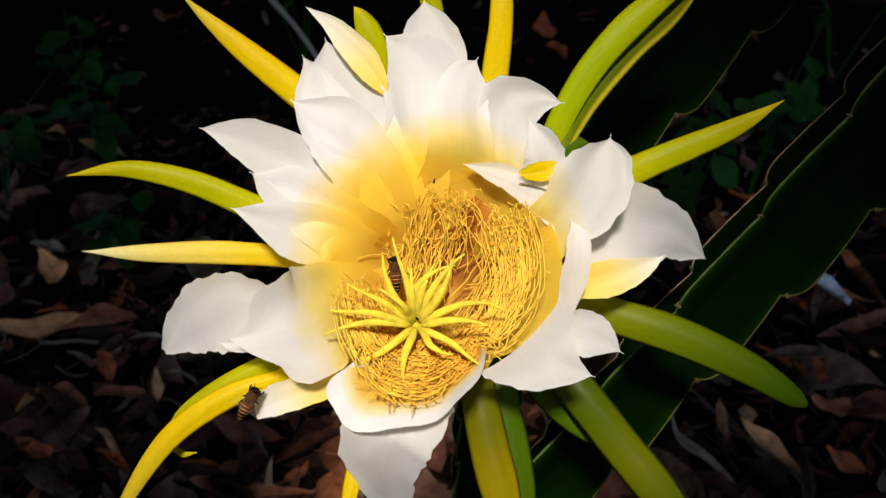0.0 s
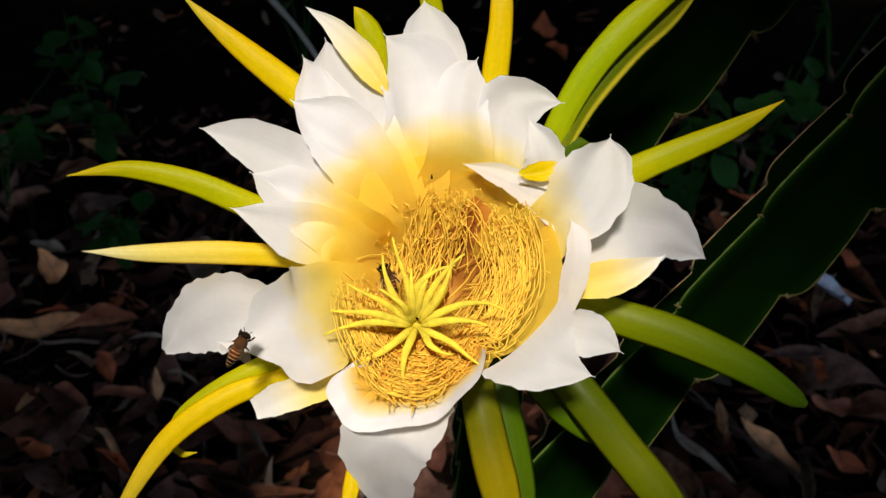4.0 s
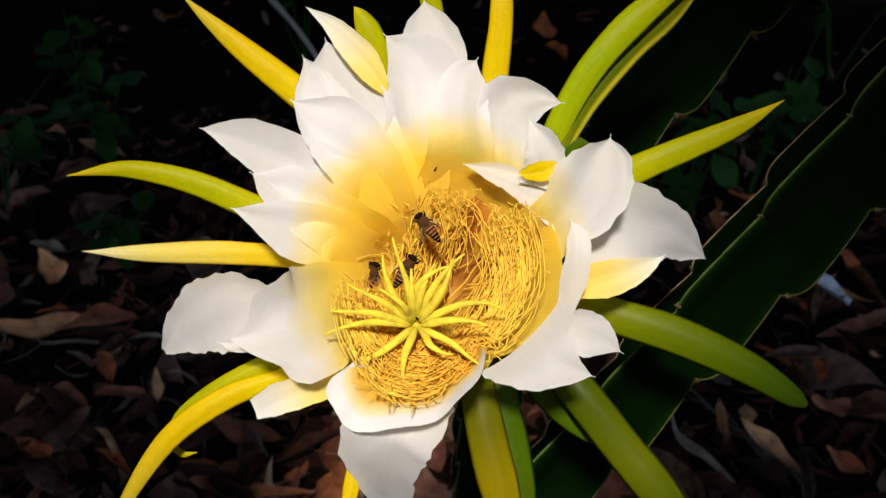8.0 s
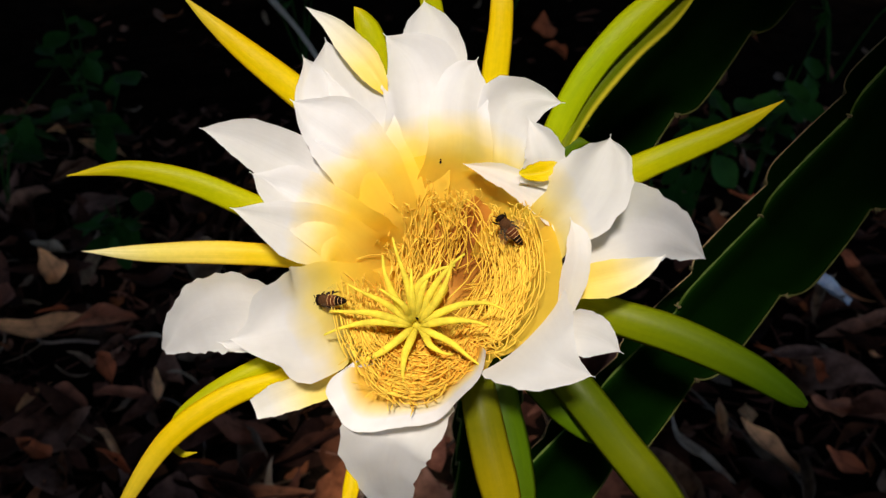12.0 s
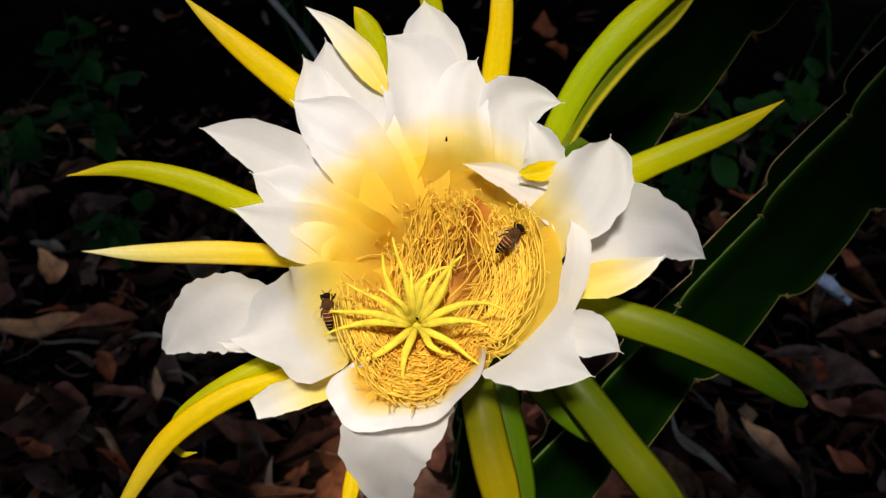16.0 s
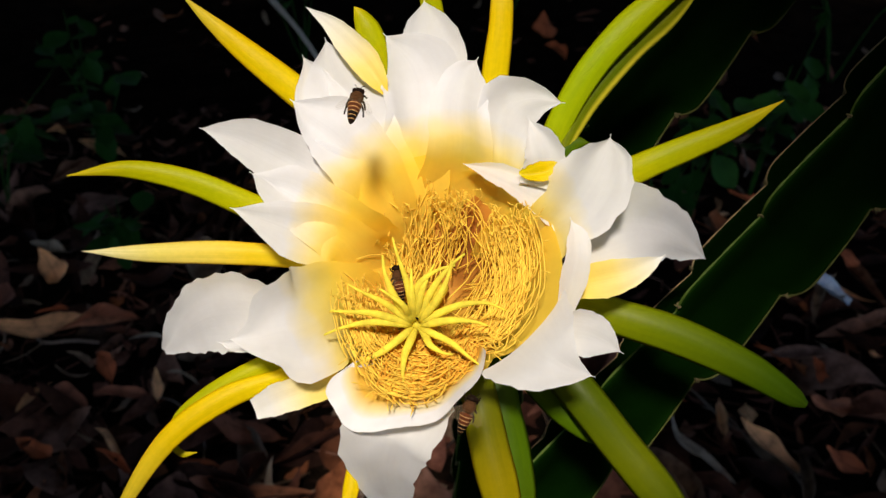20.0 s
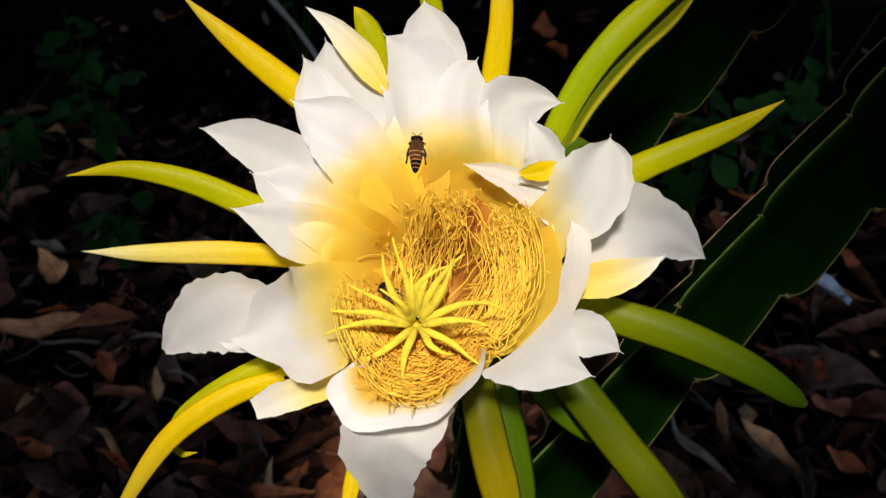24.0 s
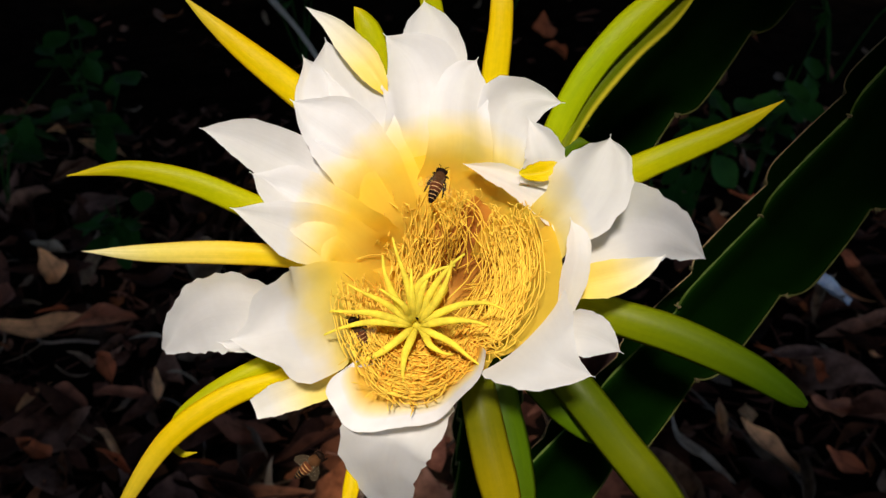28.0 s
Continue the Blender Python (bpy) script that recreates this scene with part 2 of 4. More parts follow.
def spline(points, steps):
    """Points evenly stepped along a smooth line through the given ones (each with any number of values)."""
    p = [np.array(q, float) for q in points]
    p = [2 * p[0] - p[1]] + p + [2 * p[-1] - p[-2]]
    out = []
    n = len(points) - 1
    for i in range(steps + 1):
        s = i / steps * n
        k = min(int(s), n - 1)
        t = s - k
        a, b, c, d = p[k:k + 4]
        out.append(0.5 * (2 * b + (c - a) * t + (2 * a - 5 * b + 4 * c - d) * t * t + (3 * b - a - 3 * c + d) * t ** 3))
    return out


def uv_layer(bm):
    return bm.loops.layers.uv.new("leaf")


def sheet(bm, grid, uvs):
    """Faces over rows of points, with their place across and along."""
    lay = uv_layer(bm) if "leaf" not in bm.loops.layers.uv else bm.loops.layers.uv["leaf"]
    vs = [[bm.verts.new(p) for p in row] for row in grid]
    for i in range(len(grid) - 1):
        for j in range(len(grid[0]) - 1):
            idx = ((i, j), (i, j + 1), (i + 1, j + 1), (i + 1, j))
            try:
                f = bm.faces.new([vs[a][c] for a, c in idx])
            except ValueError:
                continue
            for loop, (a, c) in zip(f.loops, idx):
                loop[lay].uv = uvs(a, c)
    return vs


def petal_mesh(stations, cup=0.25, ruffle=0.07, seed=0, rows=26, cols=12, thick=0.0):
    """A petal or sepal about a smooth midline. stations: (x, y, z, half-width) in cm. cup: how far its sides rise;
    ruffle: wave of its rim; thick: depth of a fleshy one, in cm."""
    rng = random.Random(seed)
    ph = [rng.uniform(0, 6.28) for _ in range(6)]
    line = spline(stations, rows)
    bm = bmesh.new()
    whole = (Vector(line[-1][:2]) - Vector(line[0][:2])).normalized()
    top, low = [], []
    for i, q in enumerate(line):
        v = i / rows
        c, w = Vector(q[:3]), max(q[3], 0.012)
        t = Vector(line[min(i + 1, rows)][:3] - line[max(i - 1, 0)][:3]).normalized()
        flat = Vector((t.x, t.y))
        flat += whole * 2.0 * max(0.0, 1 - flat.length)
        side = Vector((flat.y, -flat.x, 0)).normalized()
        nor = side.cross(t).normalized()
        if nor.z < 0:
            nor = -nor
        r1, r2 = [], []
        for j in range(cols + 1):
            a = 2 * j / cols - 1
            wob = 1 + ruffle * 0.5 * math.sin(9 * v + ph[0 if a < 0 else 1]) * abs(a) + ruffle * 0.35 * math.sin(23 * v + ph[2 if a < 0 else 3]) * abs(a) + ruffle * 0.34 * math.sin(61 * v + ph[3 if a < 0 else 2]) * a * a
            lift = cup * w * (a * a - 0.3) + ruffle * w * abs(a) ** 2 * math.sin(7 * v + 2.4 * a + ph[4]) + 0.5 * ruffle * w * math.sin(5.5 * a + 4 * v + ph[5]) * min(1, 3 * v)
            p = c + side * (a * w * wob) + nor * lift
            r1.append(p / 100)
            r2.append((p - nor * (thick * math.sqrt(max(0, 1 - a * a)) * min(1, 3.5 * w / max(thick, 0.01)) + 0.004)) / 100)
        top.append(r1)
        low.append(r2)
    uv = lambda i, j: (j / cols, i / rows)
    sheet(bm, top, uv)
    if thick:
        sheet(bm, [r[::-1] for r in low], uv)
        bmesh.ops.remove_doubles(bm, verts=bm.verts, dist=0.00012)
    return bm


def tube_into(bm, line, radii, sides=6, flat=1.0):
    """A tapered round bar along a line of points (metres)."""
    rings = []
    up = Vector((0.13, 0.31, 0.94))
    for i, p in enumerate(line):
        t = (Vector(line[min(i + 1, len(line) - 1)]) - Vector(line[max(i - 1, 0)])).normalized()
        a = t.cross(up)
        a = a.normalized() if a.length > 0.05 else t.orthogonal().normalized()
        b2 = t.cross(a).normalized()
        rings.append([bm.verts.new(Vector(p) + (a * math.cos(k * math.tau / sides) + b2 * flat * math.sin(k * math.tau / sides)) * radii[i]) for k in range(sides)])
    for r, s in zip(rings, rings[1:]):
        for k in range(sides):
            bm.faces.new((r[k], r[(k + 1) % sides], s[(k + 1) % sides], s[k]))
    bm.faces.new(rings[0][::-1])
    bm.faces.new(rings[-1])


def tube(line, radii, sides=6, flat=1.0):
    bm = bmesh.new()
    tube_into(bm, line, radii, sides, flat)
    return bm


# ---- the flower ----
DEEP = -3.9
THROAT = Vector((0.02, -1.42, -3.9))
MOUTH = Vector((-0.16, -0.7, 0))


def cup(angle, u, off=0.0):
    """A place on the inside of the flower's cup (cm): angle round its mouth in degrees, u from the throat (0) to the rim (1)."""
    a = radians(angle)
    s, c = math.sin(a), math.cos(a)
    rim_z = -0.3 - 1.3 * s
    k = 0.15 + 0.85 * u ** 0.85 + off
    mid = THROAT.lerp(MOUTH, u)
    return Vector((mid.x + 3.85 * k * c, mid.y + 4.4 * k * s, DEEP + (rim_z - DEEP) * u ** 1.1))


flower = thing("cactus_flower", FLOWER, "white and yellow night-blooming cactus flower, wide open", "flower")


def tepal(name, stations, mat, angle=None, label="", **shape):
    """A tepal; with an angle it springs from the throat and lines the cup first."""
    if angle is not None:
        first = [(*cup(angle, 0.12, 0.16), 0.75), (*cup(angle, 0.5, 0.06), 1.35)]
        stations = first + stations
    elif mat is M_PETAL:
        mat = M_WHITE
    if stations[-1][3] == 0:
        p, q = Vector(stations[-2][:3]), Vector(stations[-1][:3])
        way = (q - p).normalized()
        stations = stations[:-1] + [(*(q - way * 0.05), 0.055), (*(q + way * 0.16), 0)]
    return part(name, petal_mesh(stations, **shape), mat, flower, label)


def lip(rim):
    """A broad petal that lines the cup and rolls over at its rim. rim: (angle round the mouth, reach, height in cm) along its edge."""
    bm = bmesh.new()
    edge = spline(rim, 60)
    grid = []
    for i in range(17):
        v = i / 16
        row = []
        for j, (ang, reach, high) in enumerate(edge):
            a = radians(ang)
            inner = cup(ang, 0.3, 0.05)
            rip = 1 + 0.012 * math.sin(j * 0.45 + 2) * v + 0.012 * math.sin(j * 0.23 + 1) * v + 0.002 * math.sin(j * 1.9) * v
            out = Vector((MOUTH.x + 3.85 * reach * rip * math.cos(a), MOUTH.y + 4.4 * reach * rip * math.sin(a), high))
            flare = 1 - 0.8 * min(1, max(0, (ang - 235) / 50))
            p = inner.lerp(out, v)
            p.z = inner.z + (high - inner.z) * ((1 - flare) * v ** 1.1 + flare * math.sin(math.pi / 2 * v)) + 0.07 * v ** 3 * math.sin(j * 0.42)
            row.append(p / 100)
        grid.append(row)
    sheet(bm, grid, lambda i, j: (j / 60, min(1, 0.15 + 0.85 * (i / 16) ** 2.4 + 0.28 * max(0, 1 - j / 22) * (i / 16))))
    return part("petal", bm, M_LIP, flower)


# the floral cup that the stamens stand in
bm = bmesh.new()
grid = []
for i in range(15):
    u = max(0, i - 4) / 10 * 0.78
    row = []
    for j in range(49):
        notch = max(0.0, 1 - abs(j * 7.5 - 308) / 34)
        left = max(0.0, -math.cos(radians(j * 7.5 - 30)))
        p = cup(j * 7.5, u * (1 - 0.3 * notch - 0.3 * left + 0.2 * max(0.0, math.cos(radians(j * 7.5))) ** 3), 0.10 - 0.03 * notch)
        if i < 4:
            p = Vector((THROAT.x, THROAT.y, DEEP - 0.5)).lerp(p, i * 0.25)
            p.z = DEEP - 0.5 + 0.5 * (i / 4) ** 2
        row.append(p / 100)
    grid.append(row)
sheet(bm, grid, lambda i, j: (j / 48, i / 14))
bmesh.ops.remove_doubles(bm, verts=bm.verts, dist=0.00002)
part("floral_cup", bm, M_WALL, flower, "yellow inside of the flower's cup, shaded browner towards the throat")

# the white petals round the mouth
tepal("petal", [(-0.18, 4.75, -2.6, 1.08), (-0.38, 7.02, -3, 1.1), (-0.54, 8.07, -3.2, 0.76), (-0.67, 8.84, -3.3, 0)], M_PETAL, 100, seed=21)
tepal("petal", [(-0.75, 4.08, -2, 1.16), (-0.7, 5.47, -2.2, 1.44), (-1.05, 6.5, -2.3, 1.17), (-1.98, 7.38, -2.4, 0)], M_PETAL, 115, seed=22)
tepal("petal", [(0.59, 3.43, -1.4, 1.04), (0.53, 4.77, -1.5, 1.03), (0.81, 5.93, -1.8, 0.65), (1.14, 6.45, -2, 0)], M_PETAL, 80, seed=23)
tepal("petal", [(-2.89, 3.49, -1.9, 1.5), (-3.32, 5.1, -2.3, 1.56), (-3.77, 6.21, -2.5, 0.94), (-4.08, 7.24, -2.6, 0)], M_PETAL, 130, seed=25)
tepal("petal", [(-3.58, 3.72, -2.2, 1.17), (-4.3, 5.33, -2.5, 0.83), (-4.58, 6.13, -2.6, 0.43), (-4.85, 6.65, -2.6, 0)], M_PETAL, seed=26)
tepal("petal", [(-2.54, 2.67, -1.4, 1.14), (-3.51, 3.93, -1.6, 1.18), (-4.38, 4.51, -1.7, 0.73), (-5.09, 5.01, -1.8, 0)], M_PETAL, 140, seed=27)
tepal("petal", [(-3.51, 1.92, -1.6, 1.33), (-5.07, 2.9, -1.8, 1.06), (-6.65, 3.69, -2, 0.77), (-7.45, 3.97, -2.1, 0.43), (-8.25, 4.14, -2.2, 0)], M_PETAL, 155, seed=28)
tepal("petal", [(-3.46, 0.77, -1.2, 1.13), (-5, 1.82, -1.4, 0.95), (-5.89, 2.21, -1.6, 0.53), (-6.43, 2.54, -1.7, 0)], M_PETAL, 162, seed=29)
tepal("petal", [(-3.38, 0.3, -1.3, 0.91), (-4.58, 0.54, -1.15, 1.01), (-5.69, 0.92, -1.1, 0.67), (-6.95, 1.33, -1.2, 0)], M_PETAL, 172, seed=30)
tepal("petal", [(-3.63, -2, -1.05, 1.64), (-4.47, -2.44, -0.5, 1.91), (-5.35, -2.58, -0.3, 1.49), (-6.08, -2.84, -0.3, 0.65), (-6.84, -2.89, -0.3, 0)], M_PETAL, 200, seed=31)
tepal("petal", [(-5.37, -2.34, -1.4, 1.04), (-6.84, -2.12, -1.6, 1.29), (-8.12, -2.31, -2.1, 1.2), (-9.12, -2.86, -2.8, 0.87), (-10.05, -3.69, -3.6, 0.13)], M_PETAL, ruffle=0.12, seed=33)
lip(((230, 0.93, -0.3), (222, 1.10, 0.1), (222.8, 1.238, 0.5), (229.7, 1.30, 0.8), (238, 1.285, 0.9), (252.8, 1.14, 1.0), (268.9, 1.048, 0.9), (280.4, 0.936, 0.7), (293.5, 0.82, 0.5), (304.5, 0.697, 0.2)))
tepal("petal", [(-1.44, -5.0, -0.4, 1.68), (-1.6, -5.75, 0.35, 1.56), (-1.86, -6.52, 0.1, 1.37), (-1.92, -7.51, -0.7, 1.01), (-1.76, -8.49, -1.7, 0.61), (-1.67, -9.51, -2.8, 0.0)], M_PETAL, ruffle=0.12, seed=36)
tepal("petal", [(2.75, -2.75, -0.3, 1.96), (3.22, -3.33, 0.3, 1.42), (3.88, -3.74, 0.4, 0.67), (4.66, -3.99, 0.3, 0)], M_PETAL, seed=37)
tepal("petal", [(4, -2.67, -0.8, 0.74), (4.74, -2.8, -0.8, 0.78), (5.35, -3.05, -0.9, 0.48), (5.84, -3.38, -1, 0)], M_PETAL, seed=38)
tepal("petal", [(4.01, -1.97, -0.6, 0.26), (4.18, -1.07, -0.3, 0.44), (4.33, -0.25, -0.2, 0.42), (4.33, 0.42, -0.3, 0.33), (4.16, 0.89, -0.4, 0)], M_PETAL, seed=39)
tepal("outer_petal", [(4.25, -1.2, -1.2, 0.47), (5.17, -1.01, -1.1, 0.62), (6.1, -0.82, -1.1, 0.52), (6.88, -0.51, -1.2, 0.26), (7.32, -0.26, -1.3, 0)], M_CREAM, seed=40)
tepal("petal", [(4.69, 0.02, -1.6, 1.14), (6.2, 0.7, -2.0, 1.62), (7.67, 0.72, -3.0, 1.16), (8.8, 0.29, -4.0, 0.7), (9.85, -0.34, -5.0, 0.0)], M_PETAL, ruffle=0.13, seed=41)
tepal("petal", [(3.66, 0.76, -1, 0.93), (4.52, 1.49, -0.6, 1.32), (5.06, 2.4, -0.5, 1.21), (5.37, 3.11, -0.6, 0.81), (5.46, 3.62, -0.7, 0)], M_PETAL, 20, ruffle=0.13, seed=42)
tepal("petal", [(2.02, 2.69, -1.6, 0.65), (2.11, 3.63, -1.5, 0.91), (2.36, 4.63, -1.6, 1.3), (3.08, 4.99, -1.7, 0.69), (3.99, 4.97, -1.8, 0)], M_PETAL, 60, ruffle=0.13, seed=43)
tepal("petal", [(3.07, 2.07, -1.05, 0.56), (3.3, 2.89, -0.8, 0.7), (3.16, 3.57, -0.75, 0.48), (2.83, 4.24, -0.8, 0)], M_PETAL, ruffle=0.13, seed=44)
tepal("petal", [(4.06, 1.0, -1.15, 0.48), (3.34, 1.64, -1.2, 0.58), (2.41, 2.2, -1.25, 0.45), (1.58, 2.6, -1.35, 0.29), (0.82, 2.82, -1.45, 0.0)], M_PETAL, ruffle=0.13, seed=45)
tepal("outer_petal", [(-1.97, 5.34, -2.05, 0.1), (-2.24, 5.78, -2.0, 0.36), (-2.69, 6.45, -2.05, 0.49), (-3.23, 7.08, -2.2, 0.47), (-3.89, 7.78, -2.35, 0.3), (-4.64, 8.33, -2.5, 0)], M_CREAM, seed=24)
tepal("petal", [(-5.62, -2.95, -1.2, 0.2), (-6.38, -3.11, -1.25, 0.3), (-7.01, -3.22, -1.3, 0.2), (-7.39, -3.14, -1.35, 0)], M_PETAL, seed=35)
tepal("outer_petal", [(-3.42, -4.16, -0.9, 0.56), (-4.55, -4.65, -1, 0.52), (-5.49, -4.98, -1, 0.52), (-6.27, -5.3, -1.1, 0.34)], M_CREAM, seed=46)

tepal("petal_fold", [(2.5, 2.5, -0.86, 0.05), (2.7, 2.5, -0.82, 0.2), (3.05, 2.52, -0.78, 0.31), (3.4, 2.58, -0.77, 0.31), (3.7, 2.72, -0.78, 0.18), (3.82, 2.8, -0.8, 0.05)], M_GOLD, seed=47, label="yellow hollow between folded petals")

# the long fleshy sepals behind
SEPALS = (
    (M_GOLD, [(-2.97, 3.94, -4, 0.62), (-5.38, 5.77, -3.6, 0.55), (-6.97, 7.01, -3.4, 0.45), (-8.26, 8.09, -3.3, 0.26), (-9.34, 9.07, -3.2, 0)]),
    (M_LIME, [(-4.6, 0.43, -3.8, 0.53), (-7.12, 1.63, -3.2, 0.48), (-9.07, 2.42, -3, 0.42), (-11.2, 2.82, -2.8, 0.3), (-13.15, 2.56, -2.6, 0)]),
    (M_PALE, [(-3.73, -0.38, -3.4, 0.49), (-6.08, -0.22, -3, 0.4), (-8.02, -0.12, -2.8, 0.42), (-10.53, -0.14, -2.6, 0.3), (-12.56, -0.08, -2.5, 0)]),
    (M_LIME, [(-3.73, -3.22, -3.4, 0.61), (-6.23, -4.15, -2.8, 0.44), (-7.97, -5.01, -2.6, 0.37), (-9.16, -5.92, -2.5, 0.26), (-9.43, -6.76, -2.6, 0.12), (-9.11, -7.16, -2.6, 0.12), (-8.58, -7.1, -2.6, 0)]),
    (M_GOLD, [(-3.3, -3.6, -3.2, 0.6), (-5.37, -4.39, -2.4, 0.33), (-7.42, -5.1, -2, 0.41), (-9.26, -6.39, -1.7, 0.38), (-10.58, -8.35, -1.4, 0.23), (-11.01, -9.6, -1.3, 0)]),
    (M_LIME, [(-1.95, 5.84, -4.2, 0.37), (-2.35, 6.91, -3.4, 0.49), (-2.66, 7.77, -3.2, 0.46), (-2.94, 8.31, -3.2, 0.28), (-3.16, 8.63, -3.2, 0.02)]),
    (M_LIME, [(-0.19, 7.39, -4.6, 0.38), (-0.39, 8.75, -4.2, 0.42), (-0.6, 9.73, -4, 0.31), (-0.91, 10.76, -4, 0)]),
    (M_GOLD, [(1.7, 4.65, -4.6, 0.46), (1.95, 6.67, -4.2, 0.5), (2.11, 8.07, -4, 0.45), (2.18, 9.49, -3.9, 0.37), (2.28, 10.89, -3.8, 0)]),
    (M_LEAFY, [(3.58, 2.53, -4.4, 0.54), (4.31, 4.7, -3.8, 0.49), (5.55, 6.76, -3.4, 0.53), (7.36, 8.63, -3.2, 0.5), (9.91, 10.41, -3, 0)]),
    # a wing of the cactus stem, shaped as a sepal, its lit edge painted
    (M_LIT_EDGE, [(4.38, 3.53, -4, 0.21), (4.86, 4.65, -3.9, 0.37), (5.56, 5.77, -3.8, 0.45), (6.93, 7.32, -3.8, 0.45), (8.29, 8.51, -3.8, 0.37), (9.87, 10.18, -3.8, 0)]),
    (M_LIME, [(5.25, 1.97, -3.8, 0.62), (6.96, 2.86, -3.2, 0.52), (8.71, 3.6, -3, 0.46), (10.44, 4.35, -2.8, 0.32), (11.95, 5.22, -2.7, 0)]),
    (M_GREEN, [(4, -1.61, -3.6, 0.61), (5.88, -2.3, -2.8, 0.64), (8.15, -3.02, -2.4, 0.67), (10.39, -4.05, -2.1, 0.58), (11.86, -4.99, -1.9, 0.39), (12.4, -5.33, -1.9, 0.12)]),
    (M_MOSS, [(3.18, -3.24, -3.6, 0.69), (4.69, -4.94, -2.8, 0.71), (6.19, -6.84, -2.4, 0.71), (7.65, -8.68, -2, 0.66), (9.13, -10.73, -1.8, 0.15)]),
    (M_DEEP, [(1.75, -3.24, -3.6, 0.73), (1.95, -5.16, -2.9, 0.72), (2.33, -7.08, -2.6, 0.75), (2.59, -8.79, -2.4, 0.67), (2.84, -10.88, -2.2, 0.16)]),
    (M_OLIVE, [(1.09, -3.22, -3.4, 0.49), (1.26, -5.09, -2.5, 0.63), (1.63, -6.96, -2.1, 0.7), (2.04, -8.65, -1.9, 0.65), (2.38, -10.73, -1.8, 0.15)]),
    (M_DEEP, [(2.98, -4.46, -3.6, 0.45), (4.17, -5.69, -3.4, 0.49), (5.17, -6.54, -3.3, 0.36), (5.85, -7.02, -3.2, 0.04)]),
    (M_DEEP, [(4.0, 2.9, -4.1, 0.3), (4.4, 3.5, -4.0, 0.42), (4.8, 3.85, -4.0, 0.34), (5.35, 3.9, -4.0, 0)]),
    (M_GOLD, [(-2.73, -6.42, -1.4, 0.26), (-3.02, -7.82, -1, 0.28), (-3.19, -8.87, -0.8, 0.15)]),
)
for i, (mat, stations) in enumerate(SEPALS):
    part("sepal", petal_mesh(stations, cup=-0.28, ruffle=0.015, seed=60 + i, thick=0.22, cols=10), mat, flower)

# receptacle and tube behind the cup, down to the stem
tube_line = spline([(THROAT.x, THROAT.y, DEEP - 0.8, 1.4), (THROAT.x + 0.2, THROAT.y - 0.1, -5.6, 1.5), (THROAT.x + 0.8, THROAT.y + 0.4, -8, 1.2), (4, 0.54, -11.5, 1.41)], 12)
part("floral_tube", tube([Vector(q[:3]) / 100 for q in tube_line], [q[3] / 100 for q in tube_line], 14), M_GREEN, flower, "green floral tube")

# pistil: the style and its star of stigma lobes
hub = Vector((-0.90, -2.53, -0.85))
style_line = spline([(THROAT.x, THROAT.y, DEEP), (-0.37, -1.94, -2.6), tuple(hub - Vector((0, 0, 0.3)))], 14)
style = part("style", tube([Vector(q) / 100 for q in style_line], [0.0021 + 0.00012 * max(0, i - 4) for i in range(15)], 12), M_STIGMA, flower)
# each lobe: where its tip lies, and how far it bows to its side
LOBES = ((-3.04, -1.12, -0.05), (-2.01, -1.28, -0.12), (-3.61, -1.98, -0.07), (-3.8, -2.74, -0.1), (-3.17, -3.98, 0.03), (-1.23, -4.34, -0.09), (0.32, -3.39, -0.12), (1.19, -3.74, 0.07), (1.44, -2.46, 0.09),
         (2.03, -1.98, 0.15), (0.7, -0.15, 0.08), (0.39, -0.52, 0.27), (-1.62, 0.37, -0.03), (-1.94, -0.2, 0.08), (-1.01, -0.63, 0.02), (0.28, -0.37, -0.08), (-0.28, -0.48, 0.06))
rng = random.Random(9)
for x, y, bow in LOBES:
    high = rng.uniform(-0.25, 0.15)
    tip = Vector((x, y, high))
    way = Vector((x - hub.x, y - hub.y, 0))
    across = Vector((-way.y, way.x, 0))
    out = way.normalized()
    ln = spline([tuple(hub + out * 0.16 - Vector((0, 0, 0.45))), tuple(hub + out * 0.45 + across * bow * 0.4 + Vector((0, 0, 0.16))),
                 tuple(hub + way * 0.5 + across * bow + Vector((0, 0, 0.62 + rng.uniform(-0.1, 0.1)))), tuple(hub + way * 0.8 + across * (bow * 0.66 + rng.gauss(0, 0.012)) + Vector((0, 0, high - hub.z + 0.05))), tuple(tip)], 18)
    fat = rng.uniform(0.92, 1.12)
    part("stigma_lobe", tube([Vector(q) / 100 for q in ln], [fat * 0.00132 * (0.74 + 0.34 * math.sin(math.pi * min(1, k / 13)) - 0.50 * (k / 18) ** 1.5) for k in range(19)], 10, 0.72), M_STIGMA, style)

# stamens: slender filaments, each with a narrow anther, in loose sheaves round the throat
rng = random.Random(5)


def cup_floor(x, y):
    """Height of the cup's inside over a place in the flower's space (cm)."""
    dx, dy = (x - MOUTH.x) / 3.85, (y - MOUTH.y) / 4.4
    k = max(0.01, math.hypot(dx, dy))
    u = min(1.1, (max(0.0, k - 0.15) / 0.85) ** (1 / 0.85))
    return DEEP + (-0.3 - 1.3 * dy / k - DEEP) * u ** 1.1


ROOM = ((0, 0.90), (50, 0.92), (75, 0.90), (110, 0.86), (160, 0.92), (200, 0.93), (222, 0.97), (240, 1.0), (262, 0.95), (280, 0.84), (300, 0.74), (315, 0.82), (345, 0.90), (360, 0.90))


def room(angle):
    """How far out of the cup's middle the stamens spread at an angle."""
    for (a, p), (c, q) in zip(ROOM, ROOM[1:]):
        if a <= angle <= c:
            return p + (q - p) * (angle - a) / (c - a)
    return 0.9


